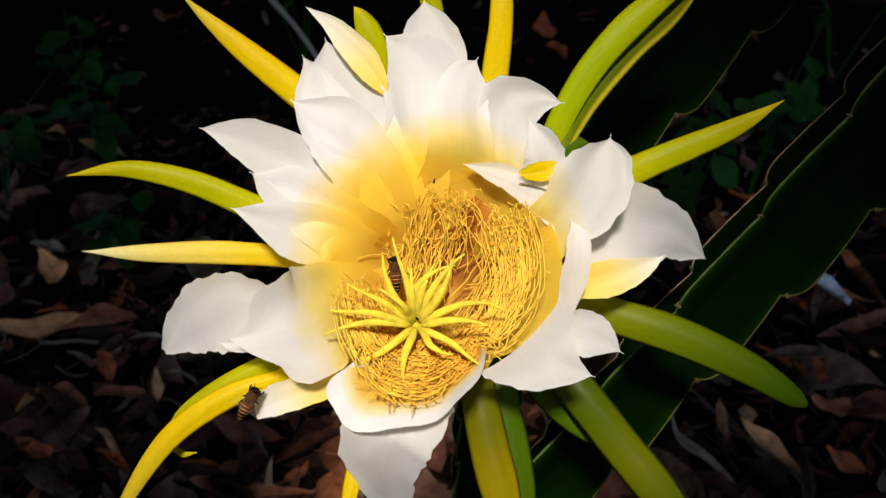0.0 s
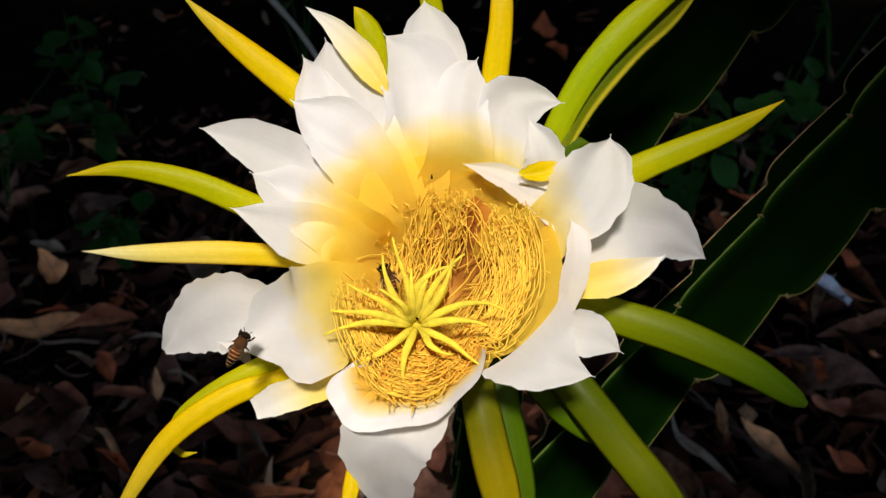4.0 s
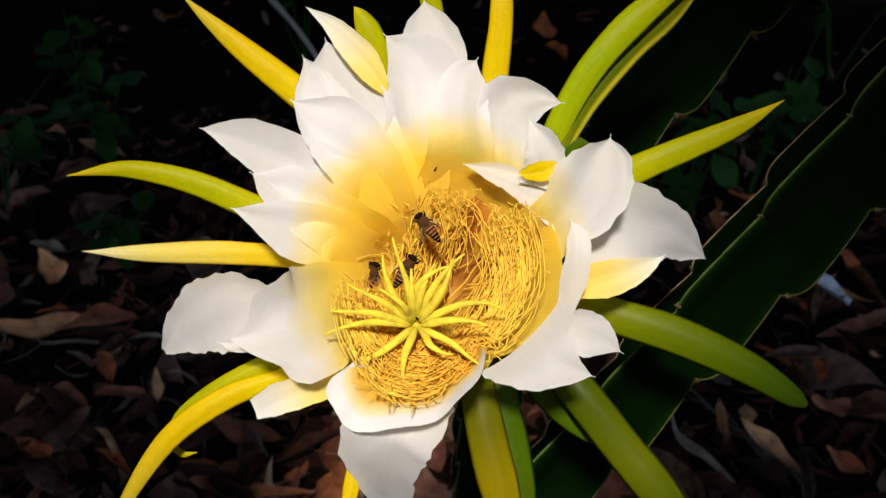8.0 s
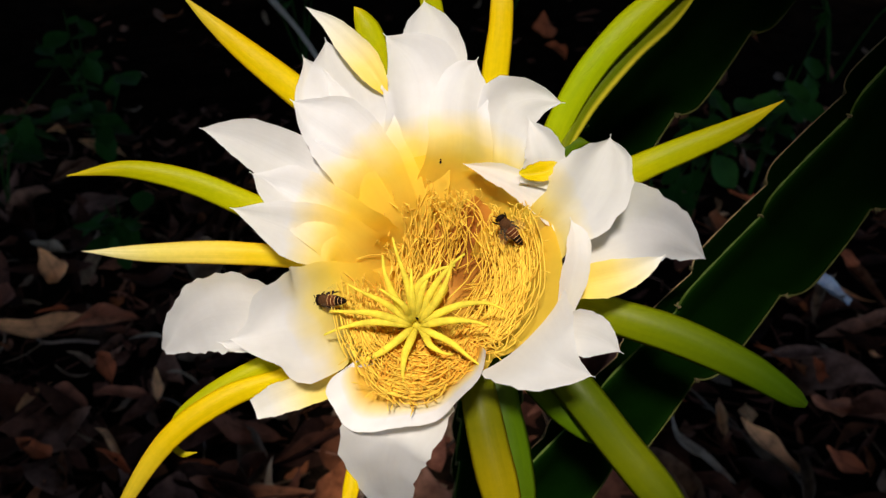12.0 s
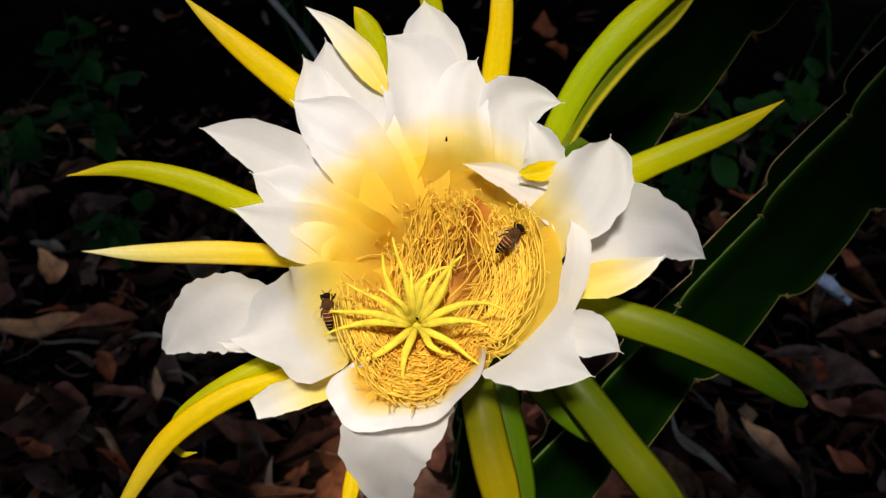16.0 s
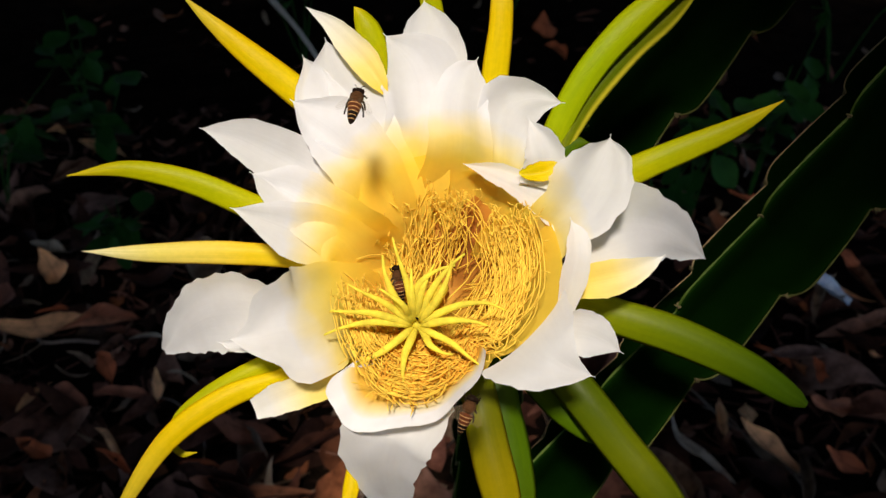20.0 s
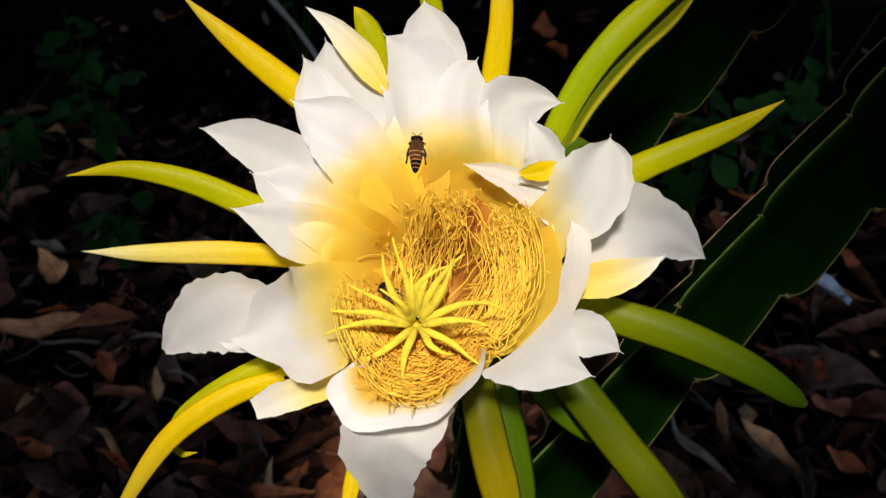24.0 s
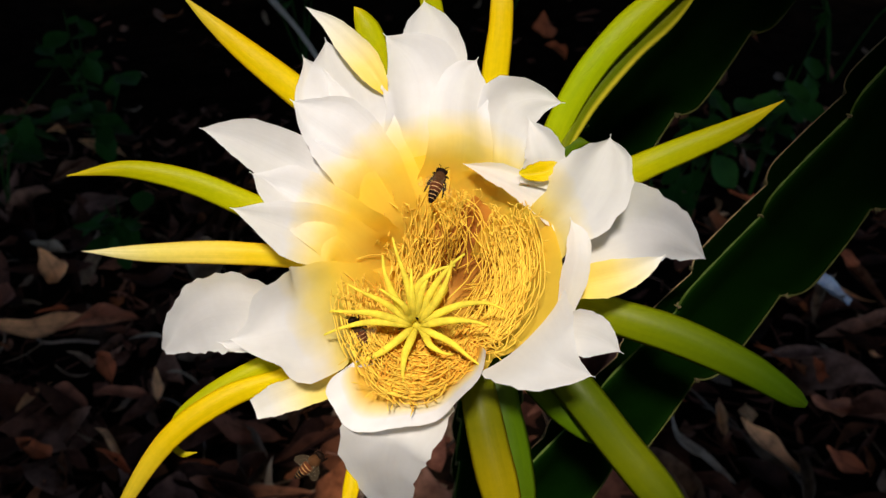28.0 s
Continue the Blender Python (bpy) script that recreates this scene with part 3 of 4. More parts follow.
def stamen_into(bm, bm2, sheaf, curl=0.045):
    (rx, ry), (sx, sy), (tx, ty), (ux, uy), bow, rise, _ = sheaf
    side = rng.gauss(0, 0.5)
    a = Vector((rx + sx * max(-1.2, min(1.2, side + rng.gauss(0, 0.35))), ry + rng.uniform(-sy, sy), 0))
    c = Vector((tx + ux * max(-1.2, min(1.2, side + rng.gauss(0, 0.5))), ty + rng.uniform(-uy, uy), 0))
    way = c - a
    across = Vector((-way.y, way.x, 0))
    arc, wave, turn, stand = bow * rng.uniform(0.3, 1.4), rng.gauss(0, 0.06), rng.uniform(0, 6.28), rng.uniform(0.05, 0.25) + 0.8 * rise * rng.random()
    pts, stand_in = [], rng.uniform(0.66, 1.0)
    for k in range(8):
        s = k / 7
        p = a + way * s - across * (arc * math.sin(math.pi * s) + wave * s * math.sin(5 * s + turn))
        p += Vector((rng.gauss(0, curl), rng.gauss(0, curl), 0)) * min(1, 2 * s)
        d = Vector(((p.x - MOUTH.x) / 3.85, (p.y - MOUTH.y) / 4.4))
        ang = math.degrees(math.atan2(d.y, d.x)) % 360
        most = room(ang) * stand_in
        if d.length > most:
            p.x, p.y = MOUTH.x + d.x * most / d.length * 3.85, MOUTH.y + d.y * most / d.length * 4.4
        p.z = cup_floor(p.x, p.y) + 0.1 + stand * min(1, 2.2 * s) + 0.08 * math.sin(6 * s + turn)
        pts.append(tuple(p))
    last = (Vector(pts[-1]) - Vector(pts[-2])).normalized()
    pts.append(tuple(Vector(pts[-1]) + last * 0.12 + Vector((rng.gauss(0, 0.08), rng.gauss(0, 0.08), rng.uniform(0.02, 0.12)))))
    ln = [Vector(q) / 100 for q in spline(pts, 20)]
    thick = rng.uniform(0.00017, 0.00025)
    tube_into(bm, ln, [thick * (1.15 - 0.45 * k / 20) for k in range(21)], 5)
    end = (ln[-1] - ln[-2]).normalized()
    tube_into(bm2, [ln[-1], ln[-1] + end * 0.0006, ln[-1] + end * 0.0016, ln[-1] + end * 0.0024], [0.00014, 0.00021, 0.00019, 0.00006], 5)


# each sheaf: where it springs and how wide, where its tips lie and how wide, how it bows, how far it stands off, how many
SHEAVES = (
    ((1.45, -3.2), (1.0, 0.8), (2.35, 0.8), (1.05, 0.65), 0.13, 0.6, 84),
    ((1.0, -1.9), (0.8, 0.7), (2.7, 0.4), (0.7, 1.2), 0.22, 0.6, 46),
    ((-0.5, -0.9), (1.0, 0.5), (-0.35, 1.6), (1.3, 0.6), -0.06, 0.45, 38),
    ((0.6, -0.5), (0.9, 0.5), (1.0, 1.6), (1.2, 0.5), 0.16, 0.7, 18),
    ((1.29, -2.72), (1.0, 0.6), (1.99, -3.74), (0.9, 0.6), -0.15, 0.3, 36),
)
LOOSE = (
    ((-1.2, -0.75), (0.9, 0.9), (-1.6, 0.6), (1.3, 0.9), 0.16, 0.0, 30),
    ((-2.6, -3.7), (1.1, 0.4), (-3.1, -1.9), (1.0, 0.6), 0.06, 0.1, 60),
    ((-2.9, -3.1), (0.8, 0.4), (-3.3, -4.0), (0.9, 0.25), 0.3, 0.2, 40),
)
# sheaves low in the cup, coloured darker to stand for the shade there
SHADED_SHEAVES = (
    ((-1.4, -2.9), (1.3, 0.6), (-1.8, -1.7), (1.3, 0.6), 0.06, 0.2, 50),
    ((-0.27, -2.92), (1.4, 0.5), (-0.36, -3.93), (1.5, 0.5), 0.1, 0.2, 60),
    ((0.5, -3.6), (0.8, 0.6), (-1.0, -4.9), (1.2, 0.5), 0.28, 0.2, 90),
    ((1.2, -3.0), (0.6, 0.5), (0.6, -4.3), (0.8, 0.5), 0.2, 0.2, 60),
)
CURLED = (
    ((-0.6, -4.3), (0.9, 0.4), (-1.5, -5.0), (0.9, 0.4), 0.35, 0.6, 30),
    ((-1.87, -4.3), (0.8, 0.4), (-0.3, -4.9), (0.9, 0.4), 0.3, 0.6, 30),
)
for sheaf in SHEAVES:
    for i in range(sheaf[-1]):
        bm, bm2 = bmesh.new(), bmesh.new()
        stamen_into(bm, bm2, sheaf)
        f = part("filament", bm, M_STAMEN, flower)
        part("anther", bm2, M_ANTHER, f)
for sheaves, mat, curl in ((LOOSE, M_STAMEN, 0.045), (SHADED_SHEAVES, M_STAMEN_SHADED, 0.06), (CURLED, M_STAMEN, 0.11)):
    bm, bm2 = bmesh.new(), bmesh.new()
    for sheaf in sheaves:
        for i in range(sheaf[-1]):
            stamen_into(bm, bm2, sheaf, curl)
    tagged(part("filament_mass", bm, mat, flower), kind="stuff")
    tagged(part("anther_mass", bm2, M_ANTHER, flower), kind="stuff")


# ---- the climbing cactus: three-winged stems with wavy rims ----
cactus = thing("climbing_cactus", pose(0, 0, 0), "dark green three-winged climbing cactus stems", "cactus")


def stem(points, radii, arms, pitch, seed, node=0):
    """A three-winged stem along points (world). arms: each wing's angle from the side that faces right, towards the flower's
    mouth, its size and the phase of its lobes, counted from points[node]; a woolly areole sits in each notch, every `pitch` metres."""
    line = spline([(*p, r) for p, r in zip(points, radii)], 320)
    facing = (FLOWER.to_3x3() @ Vector((0, 0, 1))).normalized()
    bm = bmesh.new()
    rows, spines, rims = [], [], ([], [], [])
    far = [0.0]
    for p, q in zip(line, line[1:]):
        far.append(far[-1] + float(np.linalg.norm(q[:3] - p[:3])))
    start = far[320 * node // (len(points) - 1)]
    last = [None, None, None]
    for i, q in enumerate(line):
        c, r = Vector(q[:3]), q[3]
        t = Vector(line[min(i + 1, 320)][:3] - line[max(i - 1, 0)][:3]).normalized()
        x = t.cross(facing).normalized()
        y = x.cross(t)
        row = []
        for w, (deg, size, phase) in enumerate(arms):
            a = radians(deg)
            turns = (far[i] - start) / pitch - phase
            s = turns % 1.0
            swell = 0.85 + 0.28 * math.sin(math.pi / 2 * min(1, s / 0.2)) ** 0.6 * (1 - 0.9 * max(0, (s - 0.2) / 0.8) ** 1.4)
            out = x * math.cos(a) + y * math.sin(a)
            tan = y * math.cos(a) - x * math.sin(a)
            R = r * size * swell
            if last[w] is not None and math.floor(turns) != last[w]:
                spines.append((c + out * R * 1.0, out))
            last[w] = math.floor(turns)
            rims[w].append(c + out * R)
            row += [(c + out * R * 0.45 - tan * r * 0.10, 0.2), (c + out * R * 0.93 - tan * r * 0.04, 0.8), (c + out * R, 1.0), (c + out * R * 0.93 + tan * r * 0.04, 0.8), (c + out * R * 0.45 + tan * r * 0.10, 0.2)]
            nxt = radians((deg + (arms[(w + 1) % 3][0] + (360 if w == 2 else 0))) / 2)
            row.append((c + (x * math.cos(nxt) + y * math.sin(nxt)) * r * 0.17, 0.0))
        rows.append(row + row[:1])
    sheet(bm, [[p for p, _ in row] for row in rows], lambda i, j: (rows[i][j][1], i / 320))
    bmesh.ops.remove_doubles(bm, verts=bm.verts, dist=0.00005)
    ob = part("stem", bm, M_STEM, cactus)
    for rim, mat in zip(rims, (M_MARGIN, M_RIB, M_HORN)):
        part("margin", tube(rim, [0.00045 + 0.0001 * math.sin(k * 0.7) for k in range(len(rim))], 6), mat, ob, "thin horny margin")
    rg = random.Random(seed)
    for p, o in spines:
        bm = bmesh.new()
        for k in range(6):
            d = (o + Vector((rg.gauss(0, 0.7), rg.gauss(0, 0.7), rg.gauss(0, 0.7)))).normalized()
            tube_into(bm, [p - o * 0.001, p + d * 0.0006, p + d * 0.0018], [0.0009, 0.0006, 0.0002], 5)
        part("areole", bm, M_SPINE, ob, "small woolly areole with short spines")
    return ob


lower = spot(*(-0.8, -15.6, -10))
stem([Vector((lower.x - 0.16, lower.y + 0.05, -0.03)), Vector((lower.x - 0.12, lower.y + 0.03, 0.25)), lower, spot(*(4.58, -9.32, -8.85)), spot(*(9.95, -3.02, -7.62)), spot(*(13.2, 0.79, -6.87)), spot(*(15.32, 3.28, -6.38)), spot(*(20.7, 9.58, -5.15)), spot(*(29, 18, -4.5)), spot(*(40, 26, -7))],
     [0.02, 0.02, 0.020, 0.020, 0.0208, 0.0235, 0.0253, 0.028, 0.03, 0.03], ((4.2, 1.0, 0.645), (124.2, 1.0, 0.0), (244.2, 1.0, 0.32)), 0.0478, 1, 5)
stem([Vector((0.03, 0.36, -0.03)), Vector((0.02, 0.35, 0.3)), spot(*(2.68, 0.53, -11)), spot(*(5.97, 4.07, -11)), spot(*(8.68, 6.98, -11)), spot(*(12.55, 11.16, -11)), spot(*(18.11, 16.97, -11)), spot(*(27.05, 26.65, -13))],
     [0.024, 0.024, 0.024, 0.024, 0.024, 0.024, 0.024, 0.022], ((5, 0.9, 0.1), (118, 1.0, 0.5), (235, 0.9, 0.7)), 0.05, 2, 4)

# ---- ground with fallen leaves ----
bm = bmesh.new()
rg = random.Random(11)
n_g = 90
xs = [math.copysign(abs(2 * i / n_g - 1) ** 3.2 * 60, 2 * i / n_g - 1) for i in range(n_g + 1)]
grid = [[Vector((x, y + 0.8, 0.012 * noise.noise((x * 5, y * 5, 0)) + 0.03 * noise.noise((x * 0.9, y * 0.9, 3)) - 0.012 if max(abs(x), abs(y)) < 6 else -0.012)) for x in xs] for y in xs]
sheet(bm, grid, lambda i, j: (0, 0))
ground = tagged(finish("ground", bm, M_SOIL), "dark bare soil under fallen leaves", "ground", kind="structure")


def ground_z(x, y):
    y -= 0.8
    return 0.012 * noise.noise((x * 5, y * 5, 0)) + 0.03 * noise.noise((x * 0.9, y * 0.9, 3)) - 0.012


def leaf_into(bm, m, length, width, bend, curl, rows=7):
    """A thin leaf along y: bend sideways, curl up at its sides and ends."""
    grid = []
    for i in range(rows + 1):
        v = i / rows
        w = width * math.sin(math.pi * min(1, v * 0.96 + 0.02)) ** 0.8 + 0.0006
        row = []
        for j in (-1, -0.5, 0, 0.5, 1):
            row.append(m @ Vector((j * w + bend * length * (v - 0.5) ** 2, (v - 0.5) * length, curl * w * j * j + 0.12 * curl * length * (2 * v - 1) ** 2)))
        grid.append(row)
    sheet(bm, grid, lambda i, j: (j / 4, i / rows))


def dead_leaf_into(bm, m, rg, length, width, rows=9):
    """A dry leaf: rolled along its length, folded at its midrib, twisted, with an uneven rim and a thin stalk."""
    roll, fold, twist, side = rg.uniform(-1.6, 2.2), rg.uniform(-0.3, 1.1), rg.gauss(0, 0.7), rg.uniform(-0.5, 0.5)
    peak = rg.uniform(0.35, 0.6)
    ph = rg.uniform(0, 6)
    if abs(roll) < 0.15:
        roll = 0.15
    grid = []
    for i in range(rows + 1):
        v = i / rows
        a = roll * (v - 0.5)
        y, z = length * math.sin(a) / roll, length * (1 - math.cos(a)) / roll
        x = side * length * (v - 0.5) ** 2
        s = v / peak * 0.5 if v < peak else 0.5 + (v - peak) / (1 - peak) * 0.5
        w = width * max(0.03, math.sin(math.pi * min(0.99, s * 0.97 + 0.03))) ** 0.9 if v > 0.1 else 0.0011
        row = []
        for j in (-1, -0.5, 0, 0.5, 1):
            f = fold * abs(j) + twist * (v - 0.5) * (1 if j > 0 else -1)
            ww = w * (1 + 0.16 * math.sin(11 * v + ph + j))
            row.append(m @ Vector((x + j * ww * math.cos(f), y, z + abs(j) * ww * math.sin(f) + 0.1 * w * math.sin(8 * v + 3 * j + ph))))
        grid.append(row)
    sheet(bm, grid, lambda i, j: (j / 4, i / rows))


def litter_pose(rg, x, y, lift):
    return pose(x, y, ground_z(x, y) + lift, rg.gauss(0, 16), rg.gauss(0, 16), rg.uniform(0, 360))


shapes = []
for k in range(24):
    bm = bmesh.new()
    dead_leaf_into(bm, Matrix.Identity(4), rg, rg.uniform(0.06, 0.14), rg.uniform(0.010, 0.032))
    for f in bm.faces:
        f.smooth = True
    me = bpy.data.meshes.new("fallen_leaf")
    bm.to_mesh(me)
    bm.free()
    me.materials.append(M_LITTER)
    shapes.append(me)
for k in range(280):
    x, y = rg.uniform(-0.8, 0.8), 0.45 + 0.8 * rg.random() ** 1.5
    ob = new("fallen_leaf", shapes[k % 24])
    ob.matrix_world = litter_pose(rg, x, y, rg.uniform(0.006, 0.03))
    tagged(ob, "dry brown curled leaf lying on the soil", "fallen leaf", "fallen leaves")
bm = bmesh.new()
for k in range(3300):
    near = k < 2600
    x, y = (rg.uniform(-1.0, 1.0), 0.4 + 1.1 * rg.random() ** 1.6) if near else (rg.uniform(-2.4, 2.4), rg.uniform(0.1, 3.2))
    dead_leaf_into(bm, litter_pose(rg, x, y, rg.uniform(0, 0.014)), rg, rg.uniform(0.02, 0.075), rg.uniform(0.002, 0.012), 5)
tagged(finish("leaf_litter", bm, M_LITTER), "layer of dead brown leaves on the ground", "leaf litter", kind="stuff")
bm = bmesh.new()
for k in range(420):
    x, y = rg.uniform(-1.0, 1.0), rg.uniform(0.4, 1.1)
    m = litter_pose(rg, x, y, rg.uniform(0.004, 0.02))
    L = rg.uniform(0.02, 0.09)
    ln = spline([(-L / 2, 0, 0), (0, rg.gauss(0, 0.08) * L, 0), (L / 2, 0, 0)], 4)
    tube_into(bm, [m @ Vector(q) for q in ln], [0.0012, 0.0012, 0.0011, 0.0009, 0.0006], 4)
tagged(finish("straw_litter", bm, M_LITTER), "thin dry stalks and straw among dead leaves", "straw", kind="stuff")


def big_leaf(x, y, length, width, turn, tilt, mat, label, seed):
    """A single large dry leaf that catches the light."""
    rgl = random.Random(seed)
    bm = bmesh.new()
    dead_leaf_into(bm, Matrix.Identity(4), rgl, length, width, 14)
    ob = finish("fallen_leaf", bm, mat)
    ob.matrix_world = pose(x, y, ground_z(x, y) + 0.026, tilt, rgl.uniform(-12, 12), turn)
    return tagged(ob, label, "fallen leaf", "large fallen leaves")


PINK, TAN, RED, GREY = "broad dull pink-brown dead leaf", "curled tan dead leaf with a raised rim", "small red-brown dead leaf", "narrow bleached grey dead leaf"
NEAR_LEAVES = (
    (-0.546, 0.839, 0.130, 0.019, 112, 12, M_LEAF_TAN, TAN), (-0.461, 0.845, 0.115, 0.024, 128, 18, M_LEAF_PINK, PINK), (-0.569, 0.959, 0.075, 0.020, 40, 30, M_LEAF_TAN, TAN), (-0.536, 0.873, 0.055, 0.006, 115, 15, M_LEAF_RED, RED),
    (-0.387, 0.821, 0.070, 0.004, 88, 5, M_LEAF_GREY, GREY), (-0.432, 0.771, 0.052, 0.013, 30, 25, M_LEAF_RED, RED), (-0.510, 0.717, 0.080, 0.008, 175, 20, M_LEAF_TAN, TAN), (-0.358, 0.736, 0.045, 0.007, 15, 30, M_LEAF_TAN, TAN),
    (-0.330, 0.753, 0.055, 0.004, 70, 5, M_LEAF_GREY, GREY), (-0.391, 0.650, 0.080, 0.005, 40, 5, M_LEAF_TAN, TAN), (-0.237, 0.666, 0.105, 0.019, 85, 20, M_LEAF_PINK, PINK), (-0.245, 0.591, 0.085, 0.024, 130, 15, M_LEAF_PINK, PINK),
    (-0.195, 0.591, 0.058, 0.006, 12, 15, M_LEAF_GREY, GREY), (-0.374, 0.620, 0.055, 0.010, 60, 20, M_LEAF_RED, RED), (-0.277, 0.620, 0.055, 0.004, 85, 5, M_LEAF_RED, RED))
FAR_LEAVES = (
    (-0.598, 1.295, 0.090, 0.024, 100, 30, M_LEAF_TAN, TAN), (-0.703, 1.356, 0.040, 0.010, 130, 30, M_LEAF_TAN, TAN), (-0.593, 1.009, 0.055, 0.013, 95, 25, M_LEAF_GREY, GREY), (0.230, 1.810, 0.075, 0.025, 20, 35, M_LEAF_RED, RED),
    (0.241, 1.679, 0.060, 0.020, 70, 30, M_LEAF_RED, RED), (0.485, 1.116, 0.090, 0.016, 95, 30, M_LEAF_RED, RED), (0.594, 0.972, 0.040, 0.014, 40, 25, M_LEAF_RED, RED), (0.563, 0.889, 0.075, 0.004, 50, 5, M_LEAF_TAN, TAN))
RIGHT_LEAVES = (
    (0.331, 0.666, 0.085, 0.009, 170, 15, M_LEAF_TAN, TAN), (0.374, 0.626, 0.100, 0.014, 50, 25, M_LEAF_TAN, TAN), (0.364, 0.679, 0.055, 0.011, 160, 25, M_LEAF_TAN, TAN), (0.295, 0.626, 0.115, 0.006, 38, 5, M_LEAF_GREY, GREY),
    (0.456, 0.677, 0.070, 0.018, 95, 20, M_LEAF_PINK, PINK), (0.466, 0.739, 0.045, 0.012, 20, 25, M_LEAF_RED, RED), (0.447, 0.604, 0.060, 0.017, 70, 20, M_LEAF_RED, RED), (0.547, 0.771, 0.025, 0.007, 90, 25, M_LEAF_TAN, TAN),
    (0.277, 0.643, 0.080, 0.004, 20, 5, M_LEAF_GREY, GREY), (0.497, 0.771, 0.065, 0.004, 20, 5, M_LEAF_GREY, GREY), (0.277, 0.722, 0.055, 0.008, 60, 20, M_LEAF_RED, RED), (-0.473, 0.635, 0.055, 0.012, 70, 20, M_LEAF_RED, RED),
    (-0.398, 0.722, 0.075, 0.012, 100, 15, M_LEAF_PINK, PINK), (-0.464, 0.722, 0.070, 0.012, 70, 15, M_LEAF_PINK, PINK), (0.424, 0.771, 0.060, 0.008, 60, 20, M_LEAF_RED, RED))
for k, (x, y, length, width, turn, tilt, mat, label) in enumerate(NEAR_LEAVES + FAR_LEAVES + RIGHT_LEAVES):
    big_leaf(x, y, length, width, turn, tilt, mat, label, 300 + k)


def twig(x, y, z, length, turn, radius=0.003):
    rgt = random.Random(int(x * 1000 + y * 77))
    pts = [(length * (i / 5 - 0.5), rgt.gauss(0, 0.03) * length, rgt.gauss(0, 0.02) * length) for i in range(6)]
    ln = spline(pts, 12)
    bm = tube([Vector(q) for q in ln], [radius * (1 - 0.5 * i / 12) for i in range(13)], 6)
    ob = finish("twig", bm, M_TWIG)
    ob.matrix_world = pose(x, y, z, 0, 0, turn)
    return tagged(ob, "thin grey dead twig on the leaf litter", "twig", "twigs")


for k in range(34):
    x, y = rg.uniform(-0.8, 0.8), rg.uniform(0.4, 1.3)
    twig(x, y, ground_z(x, y) + 0.012, rg.uniform(0.08, 0.25), rg.uniform(0, 180), rg.uniform(0.0014, 0.004))


# ---- low green weeds behind ----
def weed(x, y, height, spread, leaves, seed, size=0.035):
    rg = random.Random(seed)
    root = thing("weed", pose(x, y, ground_z(x, y)), "small dark green leafy weed in the shade", "weed", "weeds")
    for s in range(4):
        a = rg.uniform(0, 6.28)
        ln = spline([(0, 0, -0.01), (0.3 * spread * math.cos(a), 0.3 * spread * math.sin(a), 0.5 * height), (spread * math.cos(a), spread * math.sin(a), height * rg.uniform(0.7, 1))], 8)
        st = part("stalk", tube([Vector(q) for q in ln], [0.002 * (1 - 0.07 * i) for i in range(9)], 5), M_WEED, root)
        for k in range(leaves):
            p = Vector(ln[rg.randint(3, 8)])
            bm = bmesh.new()
            b = rg.uniform(0, 6.28)
            L = size * rg.uniform(0.7, 1.4)
            leaf_into(bm, Matrix.Translation(p) @ Euler((rg.uniform(-0.9, 0.3), rg.uniform(-0.4, 0.4), b)).to_matrix().to_4x4() @ Matrix.Translation((0, L * 0.5, 0)), L, L * rg.uniform(0.25, 0.4), 0, 0.3, 6)
            part("leaf", bm, M_WEED, st)
    return root


WEEDS = ((-0.72, 1.15, 0.24, 0.15), (-0.95, 1.6, 0.4, 0.25), (-0.3, 1.7, 0.4, 0.25),
         (0.383, 1.076, 0.27, 0.05), (0.32, 1.038, 0.21, 0.05), (0.491, 1.133, 0.31, 0.05), (-0.476, 1.01, 0.09, 0.04), (-0.67, 1.432, 0.21, 0.06), (-0.583, 1.293, 0.16, 0.05), (0.15, 1.9, 0.4, 0.3), (0.8, 1.6, 0.4, 0.25), (0.72, 0.72, 0.05, 0.05), (-0.62, 0.72, 0.04, 0.04))
for k, (x, y, h, s) in enumerate(WEEDS):
    weed(x, y, h, s, 5, 100 + k, 0.042)

# a bleached stick leaning in the weeds, and a scrap of pale plastic on the litter
ln = spline([(-0.33, 1.18, 0.46), (-0.244, 1.123, 0.369), (-0.18, 1.075, 0.308), (-0.12, 1.03, 0.2), (-0.07, 1.0, -0.01)], 16)
stick = finish("stick", tube([Vector(q) for q in ln], [0.0042 - 0.0001 * i + (0.0012 if i in (5, 10) else 0) for i in range(17)], 8), M_STICK)
tagged(stick, "bare grey stick leaning in the undergrowth", "stick")
bm = bmesh.new()
sheet(bm, [[Vector((0.0052 * (j - 2) + 0.003 * i, 0.013 * (i - 2.5), 0.004 * math.sin(i * 1.3 + j) + 0.012 + 0.004 * abs(j - 2))) for j in range(5)] for i in range(6)], lambda i, j: (j / 4, i / 5))
scrap = finish("plastic_scrap", bm, M_SCRAP)
scrap.matrix_world = pose(0.52, 0.879, ground_z(0.52, 0.879) + 0.028, 12, 0, 50)
tagged(scrap, "crumpled pale blue scrap of plastic on the leaves", "litter")

